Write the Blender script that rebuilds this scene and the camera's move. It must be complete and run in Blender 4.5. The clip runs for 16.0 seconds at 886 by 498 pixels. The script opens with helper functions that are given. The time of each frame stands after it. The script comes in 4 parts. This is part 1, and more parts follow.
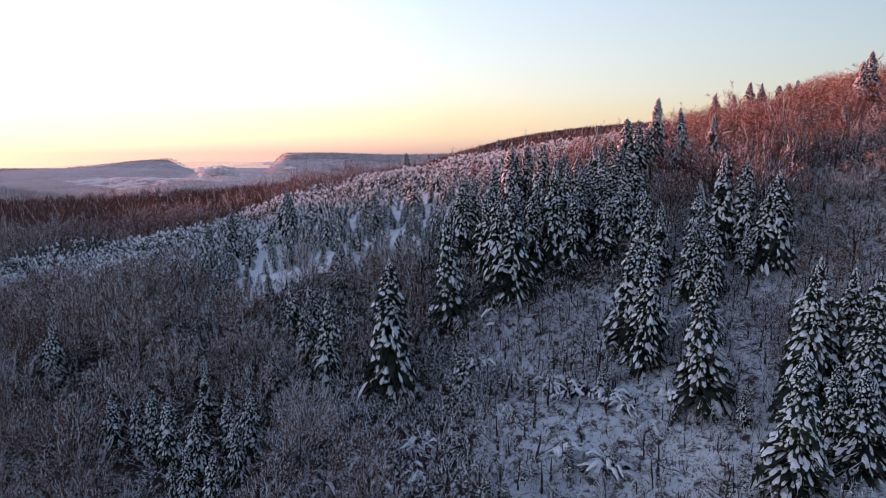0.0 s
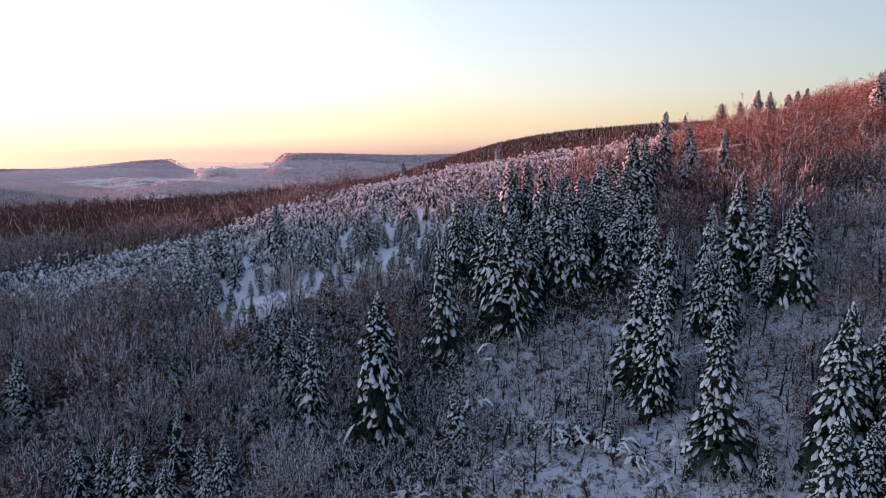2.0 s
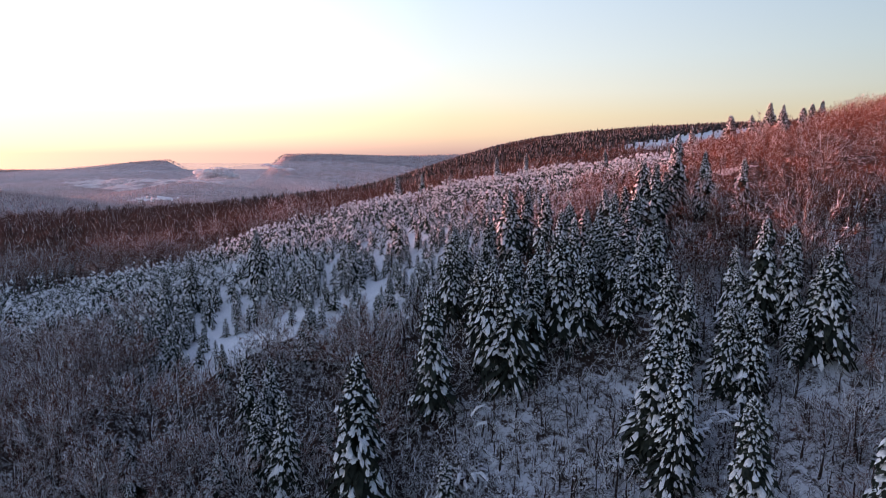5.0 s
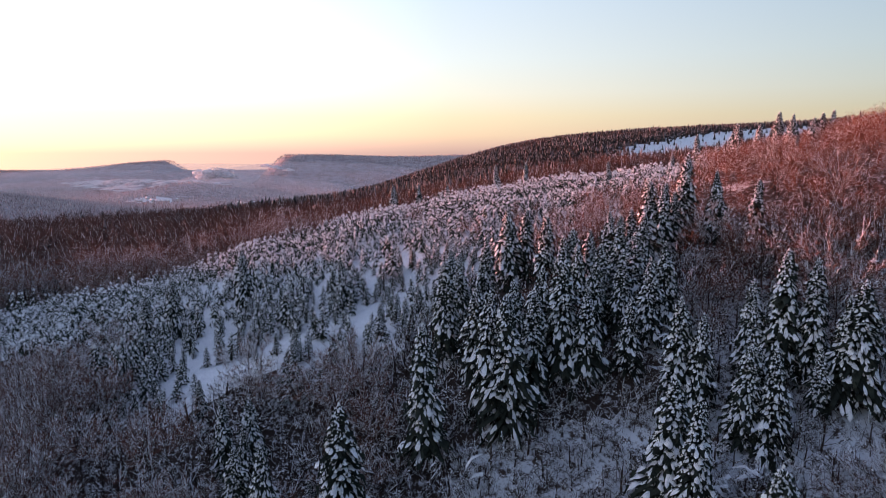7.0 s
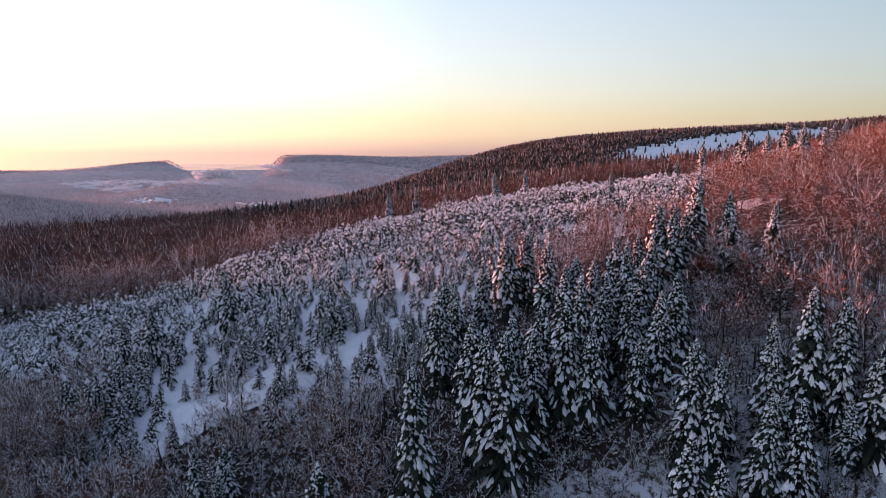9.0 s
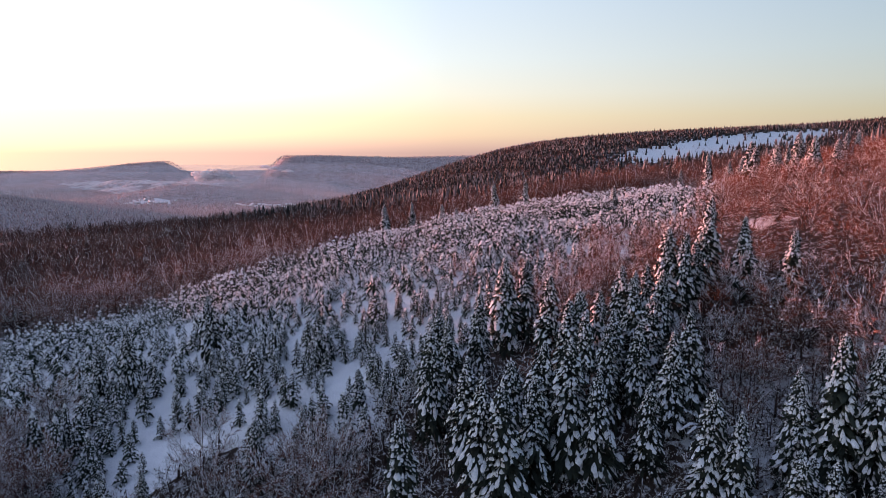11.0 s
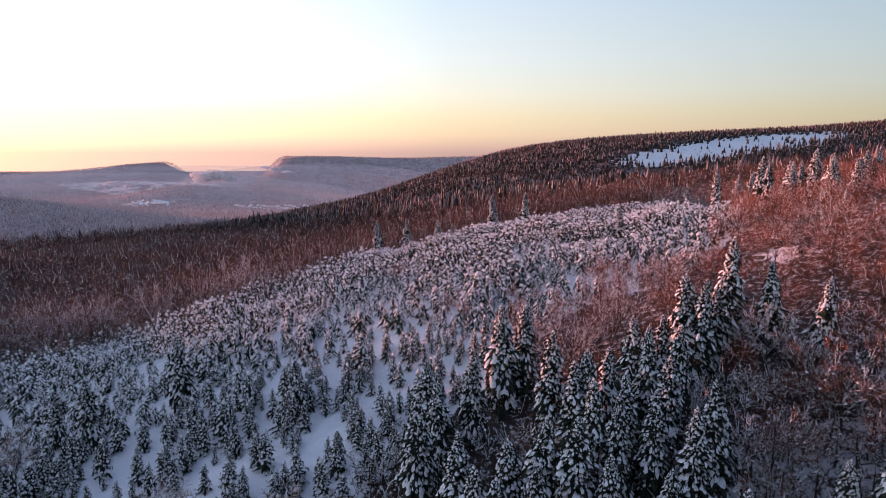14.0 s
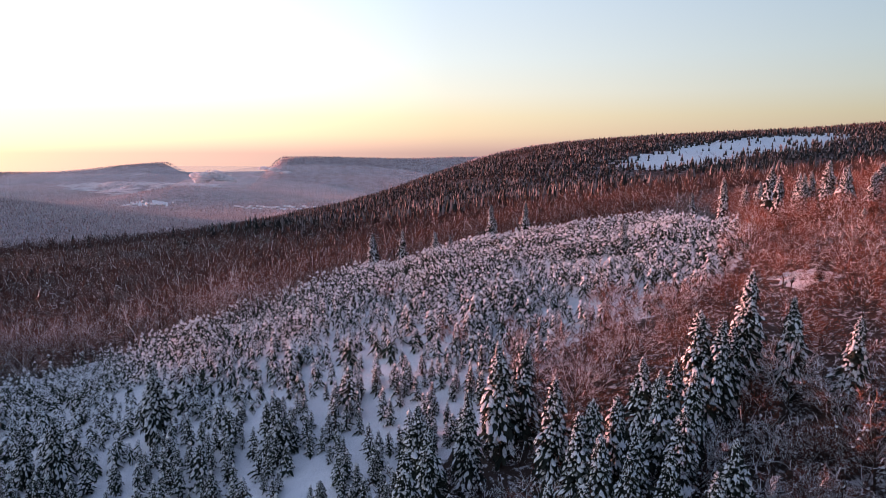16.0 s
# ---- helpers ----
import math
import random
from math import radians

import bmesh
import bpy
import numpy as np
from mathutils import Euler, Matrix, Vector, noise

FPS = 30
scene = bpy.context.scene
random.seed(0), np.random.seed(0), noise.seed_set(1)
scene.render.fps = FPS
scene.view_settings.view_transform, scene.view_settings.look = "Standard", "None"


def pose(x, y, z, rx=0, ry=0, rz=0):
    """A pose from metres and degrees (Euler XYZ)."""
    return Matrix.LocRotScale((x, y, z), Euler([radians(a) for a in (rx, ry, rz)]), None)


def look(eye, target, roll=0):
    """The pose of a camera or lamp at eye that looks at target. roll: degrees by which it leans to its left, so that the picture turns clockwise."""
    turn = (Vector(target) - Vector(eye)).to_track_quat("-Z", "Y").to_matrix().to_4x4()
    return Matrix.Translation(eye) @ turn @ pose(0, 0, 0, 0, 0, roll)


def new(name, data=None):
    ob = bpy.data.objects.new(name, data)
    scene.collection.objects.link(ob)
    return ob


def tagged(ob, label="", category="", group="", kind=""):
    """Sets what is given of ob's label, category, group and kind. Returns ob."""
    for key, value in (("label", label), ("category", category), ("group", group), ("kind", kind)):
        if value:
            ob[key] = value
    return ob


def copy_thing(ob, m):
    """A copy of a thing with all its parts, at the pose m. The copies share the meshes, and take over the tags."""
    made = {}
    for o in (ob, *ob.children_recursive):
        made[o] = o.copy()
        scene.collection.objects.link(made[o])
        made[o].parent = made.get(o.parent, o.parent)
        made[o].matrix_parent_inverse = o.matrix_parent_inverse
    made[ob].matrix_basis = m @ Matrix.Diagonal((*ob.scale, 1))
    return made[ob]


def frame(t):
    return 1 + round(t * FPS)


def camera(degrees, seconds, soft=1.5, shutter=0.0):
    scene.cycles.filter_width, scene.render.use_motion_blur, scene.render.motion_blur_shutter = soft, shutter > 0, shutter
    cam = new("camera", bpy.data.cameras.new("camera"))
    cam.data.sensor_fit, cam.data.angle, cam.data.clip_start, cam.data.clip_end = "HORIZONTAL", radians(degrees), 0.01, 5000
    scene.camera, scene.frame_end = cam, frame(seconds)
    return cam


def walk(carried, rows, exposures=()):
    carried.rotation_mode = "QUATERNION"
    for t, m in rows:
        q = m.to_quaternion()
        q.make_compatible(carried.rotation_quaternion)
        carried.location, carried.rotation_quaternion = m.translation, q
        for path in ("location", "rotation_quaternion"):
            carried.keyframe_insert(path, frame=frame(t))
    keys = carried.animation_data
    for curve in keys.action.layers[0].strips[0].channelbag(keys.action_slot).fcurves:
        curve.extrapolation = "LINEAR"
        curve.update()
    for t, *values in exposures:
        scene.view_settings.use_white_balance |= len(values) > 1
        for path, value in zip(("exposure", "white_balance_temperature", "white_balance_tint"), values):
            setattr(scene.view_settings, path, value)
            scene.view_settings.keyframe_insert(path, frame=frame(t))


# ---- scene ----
cam = camera(70.0, 16.0, soft=0.6)
TILT = -8.6
# seconds and the eye: a steady, straight climb over the slope
ROWS = [
    (0.0, 0.00, 0.00, 40.00),
    (2.0, 0.89, 7.11, 43.07),
    (4.0, 1.78, 14.18, 46.10),
    (6.0, 2.67, 21.20, 49.09),
    (8.0, 3.55, 28.17, 52.04),
    (10.0, 4.44, 35.09, 54.94),
    (12.0, 5.32, 41.97, 57.80),
    (14.0, 6.20, 48.80, 60.63),
    (16.0, 7.08, 55.58, 63.41),
]
walk(cam, [(t, pose(x, y, z, 90 + TILT, 0, 0)) for t, x, y, z in ROWS], exposures=((0.0, 0.0), (8.0, -0.04), (16.0, -0.1)))

# ---- world, sun and exposure ----
SUN_AZIMUTH = -62.0      # degrees from straight ahead, minus is to the left
SUN_HEIGHT = 2.4         # degrees over the horizon
world = bpy.data.worlds.new("winter_dusk_sky")
scene.world = world
world.use_nodes = True
wn = world.node_tree.nodes
wl = world.node_tree.links
sky = wn.new("ShaderNodeTexSky")
sky.sky_type = "NISHITA"
sky.sun_disc = False
sky.sun_elevation = radians(SUN_HEIGHT)
sky.sun_rotation = radians(SUN_AZIMUTH)
sky.altitude = 500.0
sky.dust_density = 1.5
sky.ozone_density = 2.0


def sky_ramp(fac, stops):
    r = wn.new("ShaderNodeValToRGB")
    e = r.color_ramp.elements
    while len(e) < len(stops):
        e.new(0.5)
    for k, (p, c) in zip(e, stops):
        k.position, k.color = p, (*c, 1)
    wl.new(fac, r.inputs[0])
    return r.outputs[0]


def sky_mix(mode, fac, first, second):
    m = wn.new("ShaderNodeMix")
    m.data_type, m.blend_type = "RGBA", mode
    m.inputs[0].default_value = fac
    wl.new(first, m.inputs[6])
    wl.new(second, m.inputs[7])
    return m.outputs[2]


# the glow of dusk: by height over the horizon, and by the turn away from the sun
way = wn.new("ShaderNodeTexCoord")
split = wn.new("ShaderNodeSeparateXYZ")
wl.new(way.outputs["Generated"], split.inputs[0])
height_glow = sky_ramp(split.outputs[2], [(0.0, (0.66, 0.46, 0.48)), (0.012, (0.80, 0.57, 0.55)), (0.028, (0.95, 0.71, 0.59)), (0.055, (1.0, 0.79, 0.61)), (0.09, (1.0, 0.89, 0.81)),
                                          (0.14, (0.93, 0.92, 0.93)), (0.23, (0.80, 0.87, 0.98)), (0.32, (0.36, 0.46, 0.60)), (0.45, (0.53, 0.59, 0.89)), (0.75, (0.42, 0.48, 0.74))])
toward = wn.new("ShaderNodeVectorMath")
toward.operation = "DOT_PRODUCT"
toward.inputs[1].default_value = (math.sin(radians(SUN_AZIMUTH)) / 2, math.cos(radians(SUN_AZIMUTH)) / 2, 0.0)
wl.new(way.outputs["Generated"], toward.inputs[0])
half = wn.new("ShaderNodeMath")
half.operation = "ADD"
half.inputs[1].default_value = 0.5
wl.new(toward.outputs["Value"], half.inputs[0])
turn_glow = sky_ramp(half.outputs[0], [(0.0, (0.07, 0.085, 0.11)), (0.25, (0.14, 0.155, 0.19)), (0.44, (0.30, 0.325, 0.35)), (0.73, (0.54, 0.535, 0.535)), (0.95, (0.95, 0.92, 0.88))])
glow = sky_mix("MULTIPLY", 1.0, height_glow, turn_glow)
wl.new(sky_mix("MIX", 0.12, glow, sky.outputs[0]), wn["Background"].inputs[0])
wn["Background"].inputs[1].default_value = 1.7

sun = new("sun", bpy.data.lights.new("sun", "SUN"))
sun.data.energy = 12.0
sun.data.angle = radians(0.9)
sun.data.color = (1.0, 0.31, 0.23)
az, el = radians(SUN_AZIMUTH), radians(SUN_HEIGHT)
SUN_WAY = Vector((math.sin(az) * math.cos(el), math.cos(az) * math.cos(el), math.sin(el)))
sun.matrix_basis = look(SUN_WAY * 200, (0, 0, 0))


# ---- materials ----
def material(name, rough=0.8):
    m = bpy.data.materials.new(name)
    m.use_nodes = True
    n, l = m.node_tree.nodes, m.node_tree.links
    b = n["Principled BSDF"]
    b.inputs["Roughness"].default_value = rough
    b.inputs["Specular IOR Level"].default_value = 0.2
    return m, n, l, b


def noise_node(n, l, scale, detail=4.0, coord="Object", rough=0.6):
    tc = n.new("ShaderNodeTexCoord")
    t = n.new("ShaderNodeTexNoise")
    t.inputs["Scale"].default_value = scale
    t.inputs["Detail"].default_value = detail
    t.inputs["Roughness"].default_value = rough
    l.new(tc.outputs[coord], t.inputs["Vector"])
    return t.outputs["Fac"]


def ramp(n, l, fac, stops):
    r = n.new("ShaderNodeValToRGB")
    e = r.color_ramp.elements
    while len(e) < len(stops):
        e.new(0.5)
    for k, (p, c) in zip(e, stops):
        k.position, k.color = p, (*c, 1)
    l.new(fac, r.inputs[0])
    return r.outputs[0]


def mix(n, l, fac, a, b, mode="MIX"):
    m = n.new("ShaderNodeMix")
    m.data_type, m.blend_type = "RGBA", mode
    for value, socket in ((fac, m.inputs[0]), (a, m.inputs[6]), (b, m.inputs[7])):
        if hasattr(value, "links"):
            l.new(value, socket)
        else:
            socket.default_value = value if not isinstance(value, tuple) else (*value, 1)
    return m.outputs[2]


def bump(n, l, b, fac, strength, distance):
    k = n.new("ShaderNodeBump")
    k.inputs["Strength"].default_value, k.inputs["Distance"].default_value = strength, distance
    l.new(fac, k.inputs["Height"])
    l.new(k.outputs[0], b.inputs["Normal"])


def speckled(name, stops, scale, fine, rough=0.8, relief=0.0, island=0.0):
    """A surface that varies at two scales, and from piece to piece."""
    m, n, l, b = material(name, rough)
    big = ramp(n, l, noise_node(n, l, scale), stops)
    small = ramp(n, l, noise_node(n, l, fine), [(0.3, (0.72, 0.72, 0.72)), (0.7, (1.2, 1.2, 1.2))])
    c = mix(n, l, 1.0, big, small, "MULTIPLY")
    if island:
        g = n.new("ShaderNodeNewGeometry")
        o = n.new("ShaderNodeObjectInfo")
        for src in (g.outputs["Random Per Island"], o.outputs["Random"]):
            c = mix(n, l, 1.0, c, ramp(n, l, src, [(0.0, (1 - island,) * 3), (1.0, (1 + island,) * 3)]), "MULTIPLY")
    l.new(c, b.inputs["Base Color"])
    if relief:
        bump(n, l, b, noise_node(n, l, fine), 0.6, relief)
    return m


snow_mat = speckled("settled_snow", [(0.3, (0.76, 0.77, 0.81)), (0.7, (0.87, 0.87, 0.9))], 0.6, 9.0, 0.7, 0.04)
bough_snow_mat = speckled("bough_snow", [(0.3, (0.78, 0.78, 0.81)), (0.7, (0.9, 0.89, 0.9))], 1.5, 12.0, 0.7, 0.05, 0.06)
needle_mat = speckled("spruce_needles", [(0.3, (0.014, 0.019, 0.016)), (0.7, (0.04, 0.045, 0.032))], 1.2, 14.0, 0.85, 0.05, 0.25)
young_needle_mat = speckled("young_spruce_needles", [(0.3, (0.016, 0.024, 0.019)), (0.7, (0.045, 0.055, 0.036))], 1.2, 14.0, 0.85, 0.04, 0.3)
bark_mat = speckled("spruce_bark", [(0.3, (0.045, 0.032, 0.026)), (0.7, (0.11, 0.08, 0.065))], 2.0, 18.0, 0.9, 0.02)
twig_mat = speckled("bare_twigs", [(0.3, (0.115, 0.052, 0.04)), (0.7, (0.24, 0.11, 0.08))], 0.8, 8.0, 0.9, 0.0, 0.25)
crown_twig_mat = speckled("red_crown_twigs", [(0.3, (0.15, 0.052, 0.036)), (0.7, (0.32, 0.12, 0.075))], 0.15, 6.0, 0.9, 0.0, 0.25)
limb_mat = speckled("bare_limbs", [(0.3, (0.038, 0.026, 0.022)), (0.7, (0.09, 0.06, 0.048))], 1.0, 10.0, 0.9, 0.02)


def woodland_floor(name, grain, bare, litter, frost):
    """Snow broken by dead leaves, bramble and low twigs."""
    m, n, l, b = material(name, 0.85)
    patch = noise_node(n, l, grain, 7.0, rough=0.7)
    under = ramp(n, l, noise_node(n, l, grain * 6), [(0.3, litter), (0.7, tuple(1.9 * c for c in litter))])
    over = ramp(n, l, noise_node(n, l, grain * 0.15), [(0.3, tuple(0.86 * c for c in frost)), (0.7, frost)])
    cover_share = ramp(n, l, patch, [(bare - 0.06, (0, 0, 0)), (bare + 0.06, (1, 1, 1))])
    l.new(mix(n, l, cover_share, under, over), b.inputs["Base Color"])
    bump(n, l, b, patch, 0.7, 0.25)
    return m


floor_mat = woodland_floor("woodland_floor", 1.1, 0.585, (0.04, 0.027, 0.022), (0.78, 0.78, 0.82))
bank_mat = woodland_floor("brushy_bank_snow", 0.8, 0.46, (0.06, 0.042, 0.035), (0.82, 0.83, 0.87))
# frost colour is greyed to paint in the shade on the far slopes
shaded_far_floor_mat = woodland_floor("shaded_far_woodland_floor", 0.16, 0.58, (0.05, 0.034, 0.032), (0.42, 0.39, 0.41))
# litter and frost of the distant floor are paled and pinked as by haze
haze_tinted_floor_mat = woodland_floor("haze_tinted_woodland_floor", 0.03, 0.5, (0.22, 0.17, 0.17), (0.55, 0.47, 0.48))
# far crowns and hill frost are darkened in colour for the unlit hill face
far_spruce_mat = speckled("far_spruce_crowns", [(0.3, (0.013, 0.015, 0.014)), (0.7, (0.036, 0.036, 0.034))], 0.08, 1.5, 0.9, 0.0, 0.3)
shaded_hill_frost_mat = speckled("shaded_frost_on_hill_spruces", [(0.3, (0.13, 0.12, 0.122)), (0.7, (0.26, 0.235, 0.245))], 0.02, 0.6, 0.9, 0.0, 0.25)
# haze of the distance is mixed into the woods and their frost
haze_tinted_wood_mat = speckled("haze_tinted_woods", [(0.3, (0.28, 0.2, 0.195)), (0.7, (0.4, 0.3, 0.295))], 0.006, 0.2, 0.9, 0.0, 0.3)
haze_tinted_frost_mat = speckled("haze_tinted_frost_on_woods", [(0.3, (0.48, 0.4, 0.4)), (0.7, (0.62, 0.53, 0.53))], 0.006, 0.2, 0.9, 0.0, 0.15)
far_twig_mat = speckled("far_bare_twigs", [(0.3, (0.065, 0.038, 0.034)), (0.7, (0.135, 0.076, 0.066))], 0.05, 2.0, 0.9, 0.0, 0.3)


# ---- mesh helpers ----
rng = np.random.default_rng(7)


class Shape:
    """Gathers triangles; one material slot number for each."""

    def __init__(self):
        self.v, self.f, self.m, self.n = [], [], [], 0

    def add(self, verts, faces, slot=0):
        verts = np.asarray(verts, float).reshape(-1, 3)
        faces = np.asarray(faces, int).reshape(-1, 3)
        self.v.append(verts)
        self.f.append(faces + self.n)
        self.m.append(np.full(len(faces), slot))
        self.n += len(verts)

    def arrays(self):
        return np.concatenate(self.v), np.concatenate(self.f), np.concatenate(self.m)


def mesh_of(name, v, f, slots, mats, smooth=False):
    me = bpy.data.meshes.new(name)
    me.vertices.add(len(v))
    me.vertices.foreach_set("co", np.ascontiguousarray(v, dtype=np.float32).ravel())
    k = f.shape[1]
    me.loops.add(f.size)
    me.loops.foreach_set("vertex_index", np.ascontiguousarray(f, dtype=np.int32).ravel())
    me.polygons.add(len(f))
    me.polygons.foreach_set("loop_start", np.arange(0, f.size, k, dtype=np.int32))
    me.polygons.foreach_set("material_index", np.ascontiguousarray(slots, dtype=np.int32))
    if smooth:
        me.polygons.foreach_set("use_smooth", np.ones(len(f), dtype=bool))
    for m in mats:
        me.materials.append(m)
    me.update(calc_edges=True)
    me.validate()
    return me


def shape_part(name, shape, mat, parent, label="", smooth=False):
    v, f, s = shape.arrays()
    ob = new(name, mesh_of(name, v, f, s * 0, [mat], smooth))
    ob.parent = parent
    if label:
        tagged(ob, label)
    return ob


def tube(shape, pts, radii, sides=4, slot=0):
    """A tapered limb along a line of points."""
    pts = np.asarray(pts, float)
    ring = []
    for i, p in enumerate(pts):
        d = pts[min(i + 1, len(pts) - 1)] - pts[max(i - 1, 0)]
        d /= np.linalg.norm(d) + 1e-9
        a = np.cross(d, (0.3, 0.9, 0.2) if abs(d[2]) > 0.8 else (0, 0, 1))
        a /= np.linalg.norm(a) + 1e-9
        c = np.cross(d, a)
        for k in range(sides):
            w = 2 * math.pi * k / sides
            ring.append(p + radii[i] * (math.cos(w) * a + math.sin(w) * c))
    faces = []
    for i in range(len(pts) - 1):
        for k in range(sides):
            q, r = i * sides + k, i * sides + (k + 1) % sides
            faces += [(q, r, r + sides), (q, r + sides, q + sides)]
    shape.add(ring, faces, slot)


def joined(name, kinds, places, mats, smooth=False, lean=0.0):
    """One object out of many plants: kinds are (verts, faces, slots), places rows of kind, x, y, z, size, stretch, turn."""
    vs, fs, ms, n = [], [], [], 0
    for kind, x, y, z, size, stretch, turn in places:
        v, f, s = kinds[int(kind)]
        c, d = math.cos(turn) * size, math.sin(turn) * size
        w = np.empty_like(v)
        w[:, 0] = v[:, 0] * c - v[:, 1] * d + x
        w[:, 1] = v[:, 0] * d + v[:, 1] * c + y
        w[:, 2] = v[:, 2] * size * stretch + z
        if lean:
            tip = rng.normal(0, lean, 2)
            w[:, 0] += (w[:, 2] - z) * tip[0]
            w[:, 1] += (w[:, 2] - z) * tip[1]
        vs.append(w)
        fs.append(f + n)
        ms.append(s)
        n += len(v)
    return new(name, mesh_of(name, np.concatenate(vs), np.concatenate(fs), np.concatenate(ms), mats, smooth))


# ---- the ground ----
SLOPE = (22.49, 27.88, 15.05, 9.51, -8.93, -27.55, -7.04, -7.86, 0.19, 6.08, 2.62, -2.33, 10.85, 4.65)
# low swells and hollows of the slope: height, place, reach
SWELLS = ((-0.7, 0, 75, 22), (-0.9, 30, 72, 22), (3.5, -40, 95, 28), (4.0, 40, 124, 20), (3.5, 12, 112, 20), (1.8, 5, 148, 24), (0.8, -45, 135, 28),
          (0.5, 75, 165, 38), (3.7, -30, 210, 40), (4.3, 30, 215, 45), (-4.2, 90, 215, 50), (1.2, 30, 265, 40))
# height of the added, unseen spur that blocks the sun
SHADE_SPUR = 67.0


def step(a, b, x):
    t = np.clip((x - a) / (b - a), 0, 1)
    return t * t * (3 - 2 * t)


def hillside(x, y):
    """The slope that the camera climbs along: a steep bank, then a tilted shelf that rises to the right."""
    a = x / 120 / np.sqrt(1 + (x / 220) ** 2)
    b = np.tanh((y - 150) / 140)
    c = np.tanh((y - 96 + 0.15 * x) / 11)
    d = np.tanh((y - 112 - 0.4 * x) / 18)
    e = np.exp(-((x + 30) / 45) ** 2 - ((y - 165) / 45) ** 2)
    terms = (1, a, b, a * a, a * b, b * b, a * b * b, a * a * b, c, c * a, d, d * a, b ** 3, e)
    z = sum(k * t for k, t in zip(SLOPE, terms))
    return z + sum(h * np.exp(-((x - u) ** 2 + (y - v) ** 2) / r ** 2) for h, u, v, r in SWELLS)


def distance_land(x, y):
    """The valley and the ridges round it."""
    t = np.maximum(x + 130, 0) / 260
    ridge = np.where(x > -130, 99 * (1 - np.exp(-t ** 1.2)), 0)
    ridge = ridge * (0.26 + 0.74 * step(420, 1150, y)) + 14 * np.exp(-((x - 800) / 160) ** 2 - ((y - 1050) / 300) ** 2)
    left = np.where(x < -130, -155 * (1 - np.exp((x + 130) / 900)), 0)
    down = -130 * step(500, 2300, y) * step(150, -500, x - 0.05 * y)
    z = np.maximum(ridge + left + down, -150)
    z = z + 118 * np.exp(-((x + 1650) / 620) ** 2 - ((y - 1750) / 520) ** 2)
    z = z + 60 * np.exp(-((x + 1180) / 270) ** 2 - ((y - 3000) / 260) ** 2)
    z = np.maximum(z, -150)
    far = step(1500, 2300, y)
    z = z * (1 - far * step(-250, 100, x)) + far * step(-250, 100, x) * -60
    head = step(-1130, -960, x) * np.exp(-((y - 3950) / 420) ** 2)
    z = np.maximum(z, -150 + (186 + 5 * np.sin(x / 170)) * head)
    west = step(-1690, -1840, x) * np.exp(-((y - 4350) / 330) ** 2)
    z = np.maximum(z, -150 + (166 + 4 * np.sin(x / 210)) * west)
    rim = step(4500, 4850, np.hypot(x, y - 130))
    return z * (1 - rim) - 70 * rim


def land(x, y):
    x, y = np.asarray(x, float), np.asarray(y, float)
    w = step(300, 620, np.hypot(x * 0.8, y - 130))
    z = hillside(x, y) * (1 - w) + distance_land(x, y) * w
    # an unseen spur, added beside the path, keeps the low sun off the bank; it ends short of the shelf
    along, beside = 0.883 * x - 0.469 * y, 0.469 * x + 0.883 * y
    z = z + SHADE_SPUR * np.exp(-((along + 520) / 62) ** 2) * step(172, 100, beside) * step(-420, -300, beside)
    # a second added rise, out of view, shades the wooded slopes to the left
    z = z + 178 * np.exp(-((x + 960) / 95) ** 2 - ((y - 930) / 190) ** 4)
    soft = 0.35 * np.sin(x * 0.21 + 1.3 * np.sin(y * 0.13)) + 0.3 * np.sin(y * 0.27 + 0.9 * np.sin(x * 0.17))
    return z + soft


def land_at(x, y):
    return float(land(x, y))


# ---- land cover ----
def far_edge(x):
    """Where the young plantation ends in front of the tall bare wood."""
    return np.interp(x, [-125, -80, -45, -28, -17, -8, 6, 24, 36, 45, 75], [186, 194, 201, 211, 240, 249, 256, 274, 270, 266, 268]) + 2 * np.sin(x / 6)


def near_edge(x):
    """Where the young plantation begins above the bank."""
    return np.where(x < -55, 130 - 0.12 * (x + 55), np.where(x < -22, 111 + 0.35 * np.abs(x + 36), 108 + 0.55 * (x + 22))) + 2.5 * np.sin(x / 5)


def right_edge(y):
    return np.interp(y, [105, 120, 138, 147, 153, 162, 178, 205, 260], [1, 8, 19, 25, 43, 56, 68, 78, 90])


def cover(x, y):
    """0 young plantation, 1 bare wood, 2 thicket on the bank, 3 open snow."""
    if near_edge(x) < y < far_edge(x) and x < right_edge(y) and x > -125:
        return 0
    if y <= near_edge(x) and -14 < x < 40 and y < 97:
        return 2
    return 1


def clearing(x, y):
    """Open snow between the young trees."""
    return (1.1 * math.exp(-((x + 31) / 9) ** 2 - ((y - 119) / 8) ** 2) + 0.8 * math.exp(-((x + 40) / 6) ** 2 - ((y - 130) / 4) ** 2) + 0.8 * math.exp(-((x + 2) / 6) ** 2 - ((y - 136) / 6) ** 2)
            + 0.7 * math.exp(-((x + 12) / 9) ** 2 - ((y - 126) / 6) ** 2) + 0.75 * math.exp(-((x + 3) / 8) ** 2 - ((y - 150) / 4) ** 2) + 0.5 * math.exp(-((x + 17) / 6) ** 2 - ((y - 161) / 5) ** 2) + math.exp(-((x + 60) / 35) ** 2 - ((y - (far_edge(x) - 2)) / 4.5) ** 2)
            + 0.7 * math.exp(-((x - 36) / 7) ** 2 - ((y - 158) / 7) ** 2) + (0.25 if y < 150 else 0.1) * math.sin(x / 7 + 2 * math.sin(y / 11)))


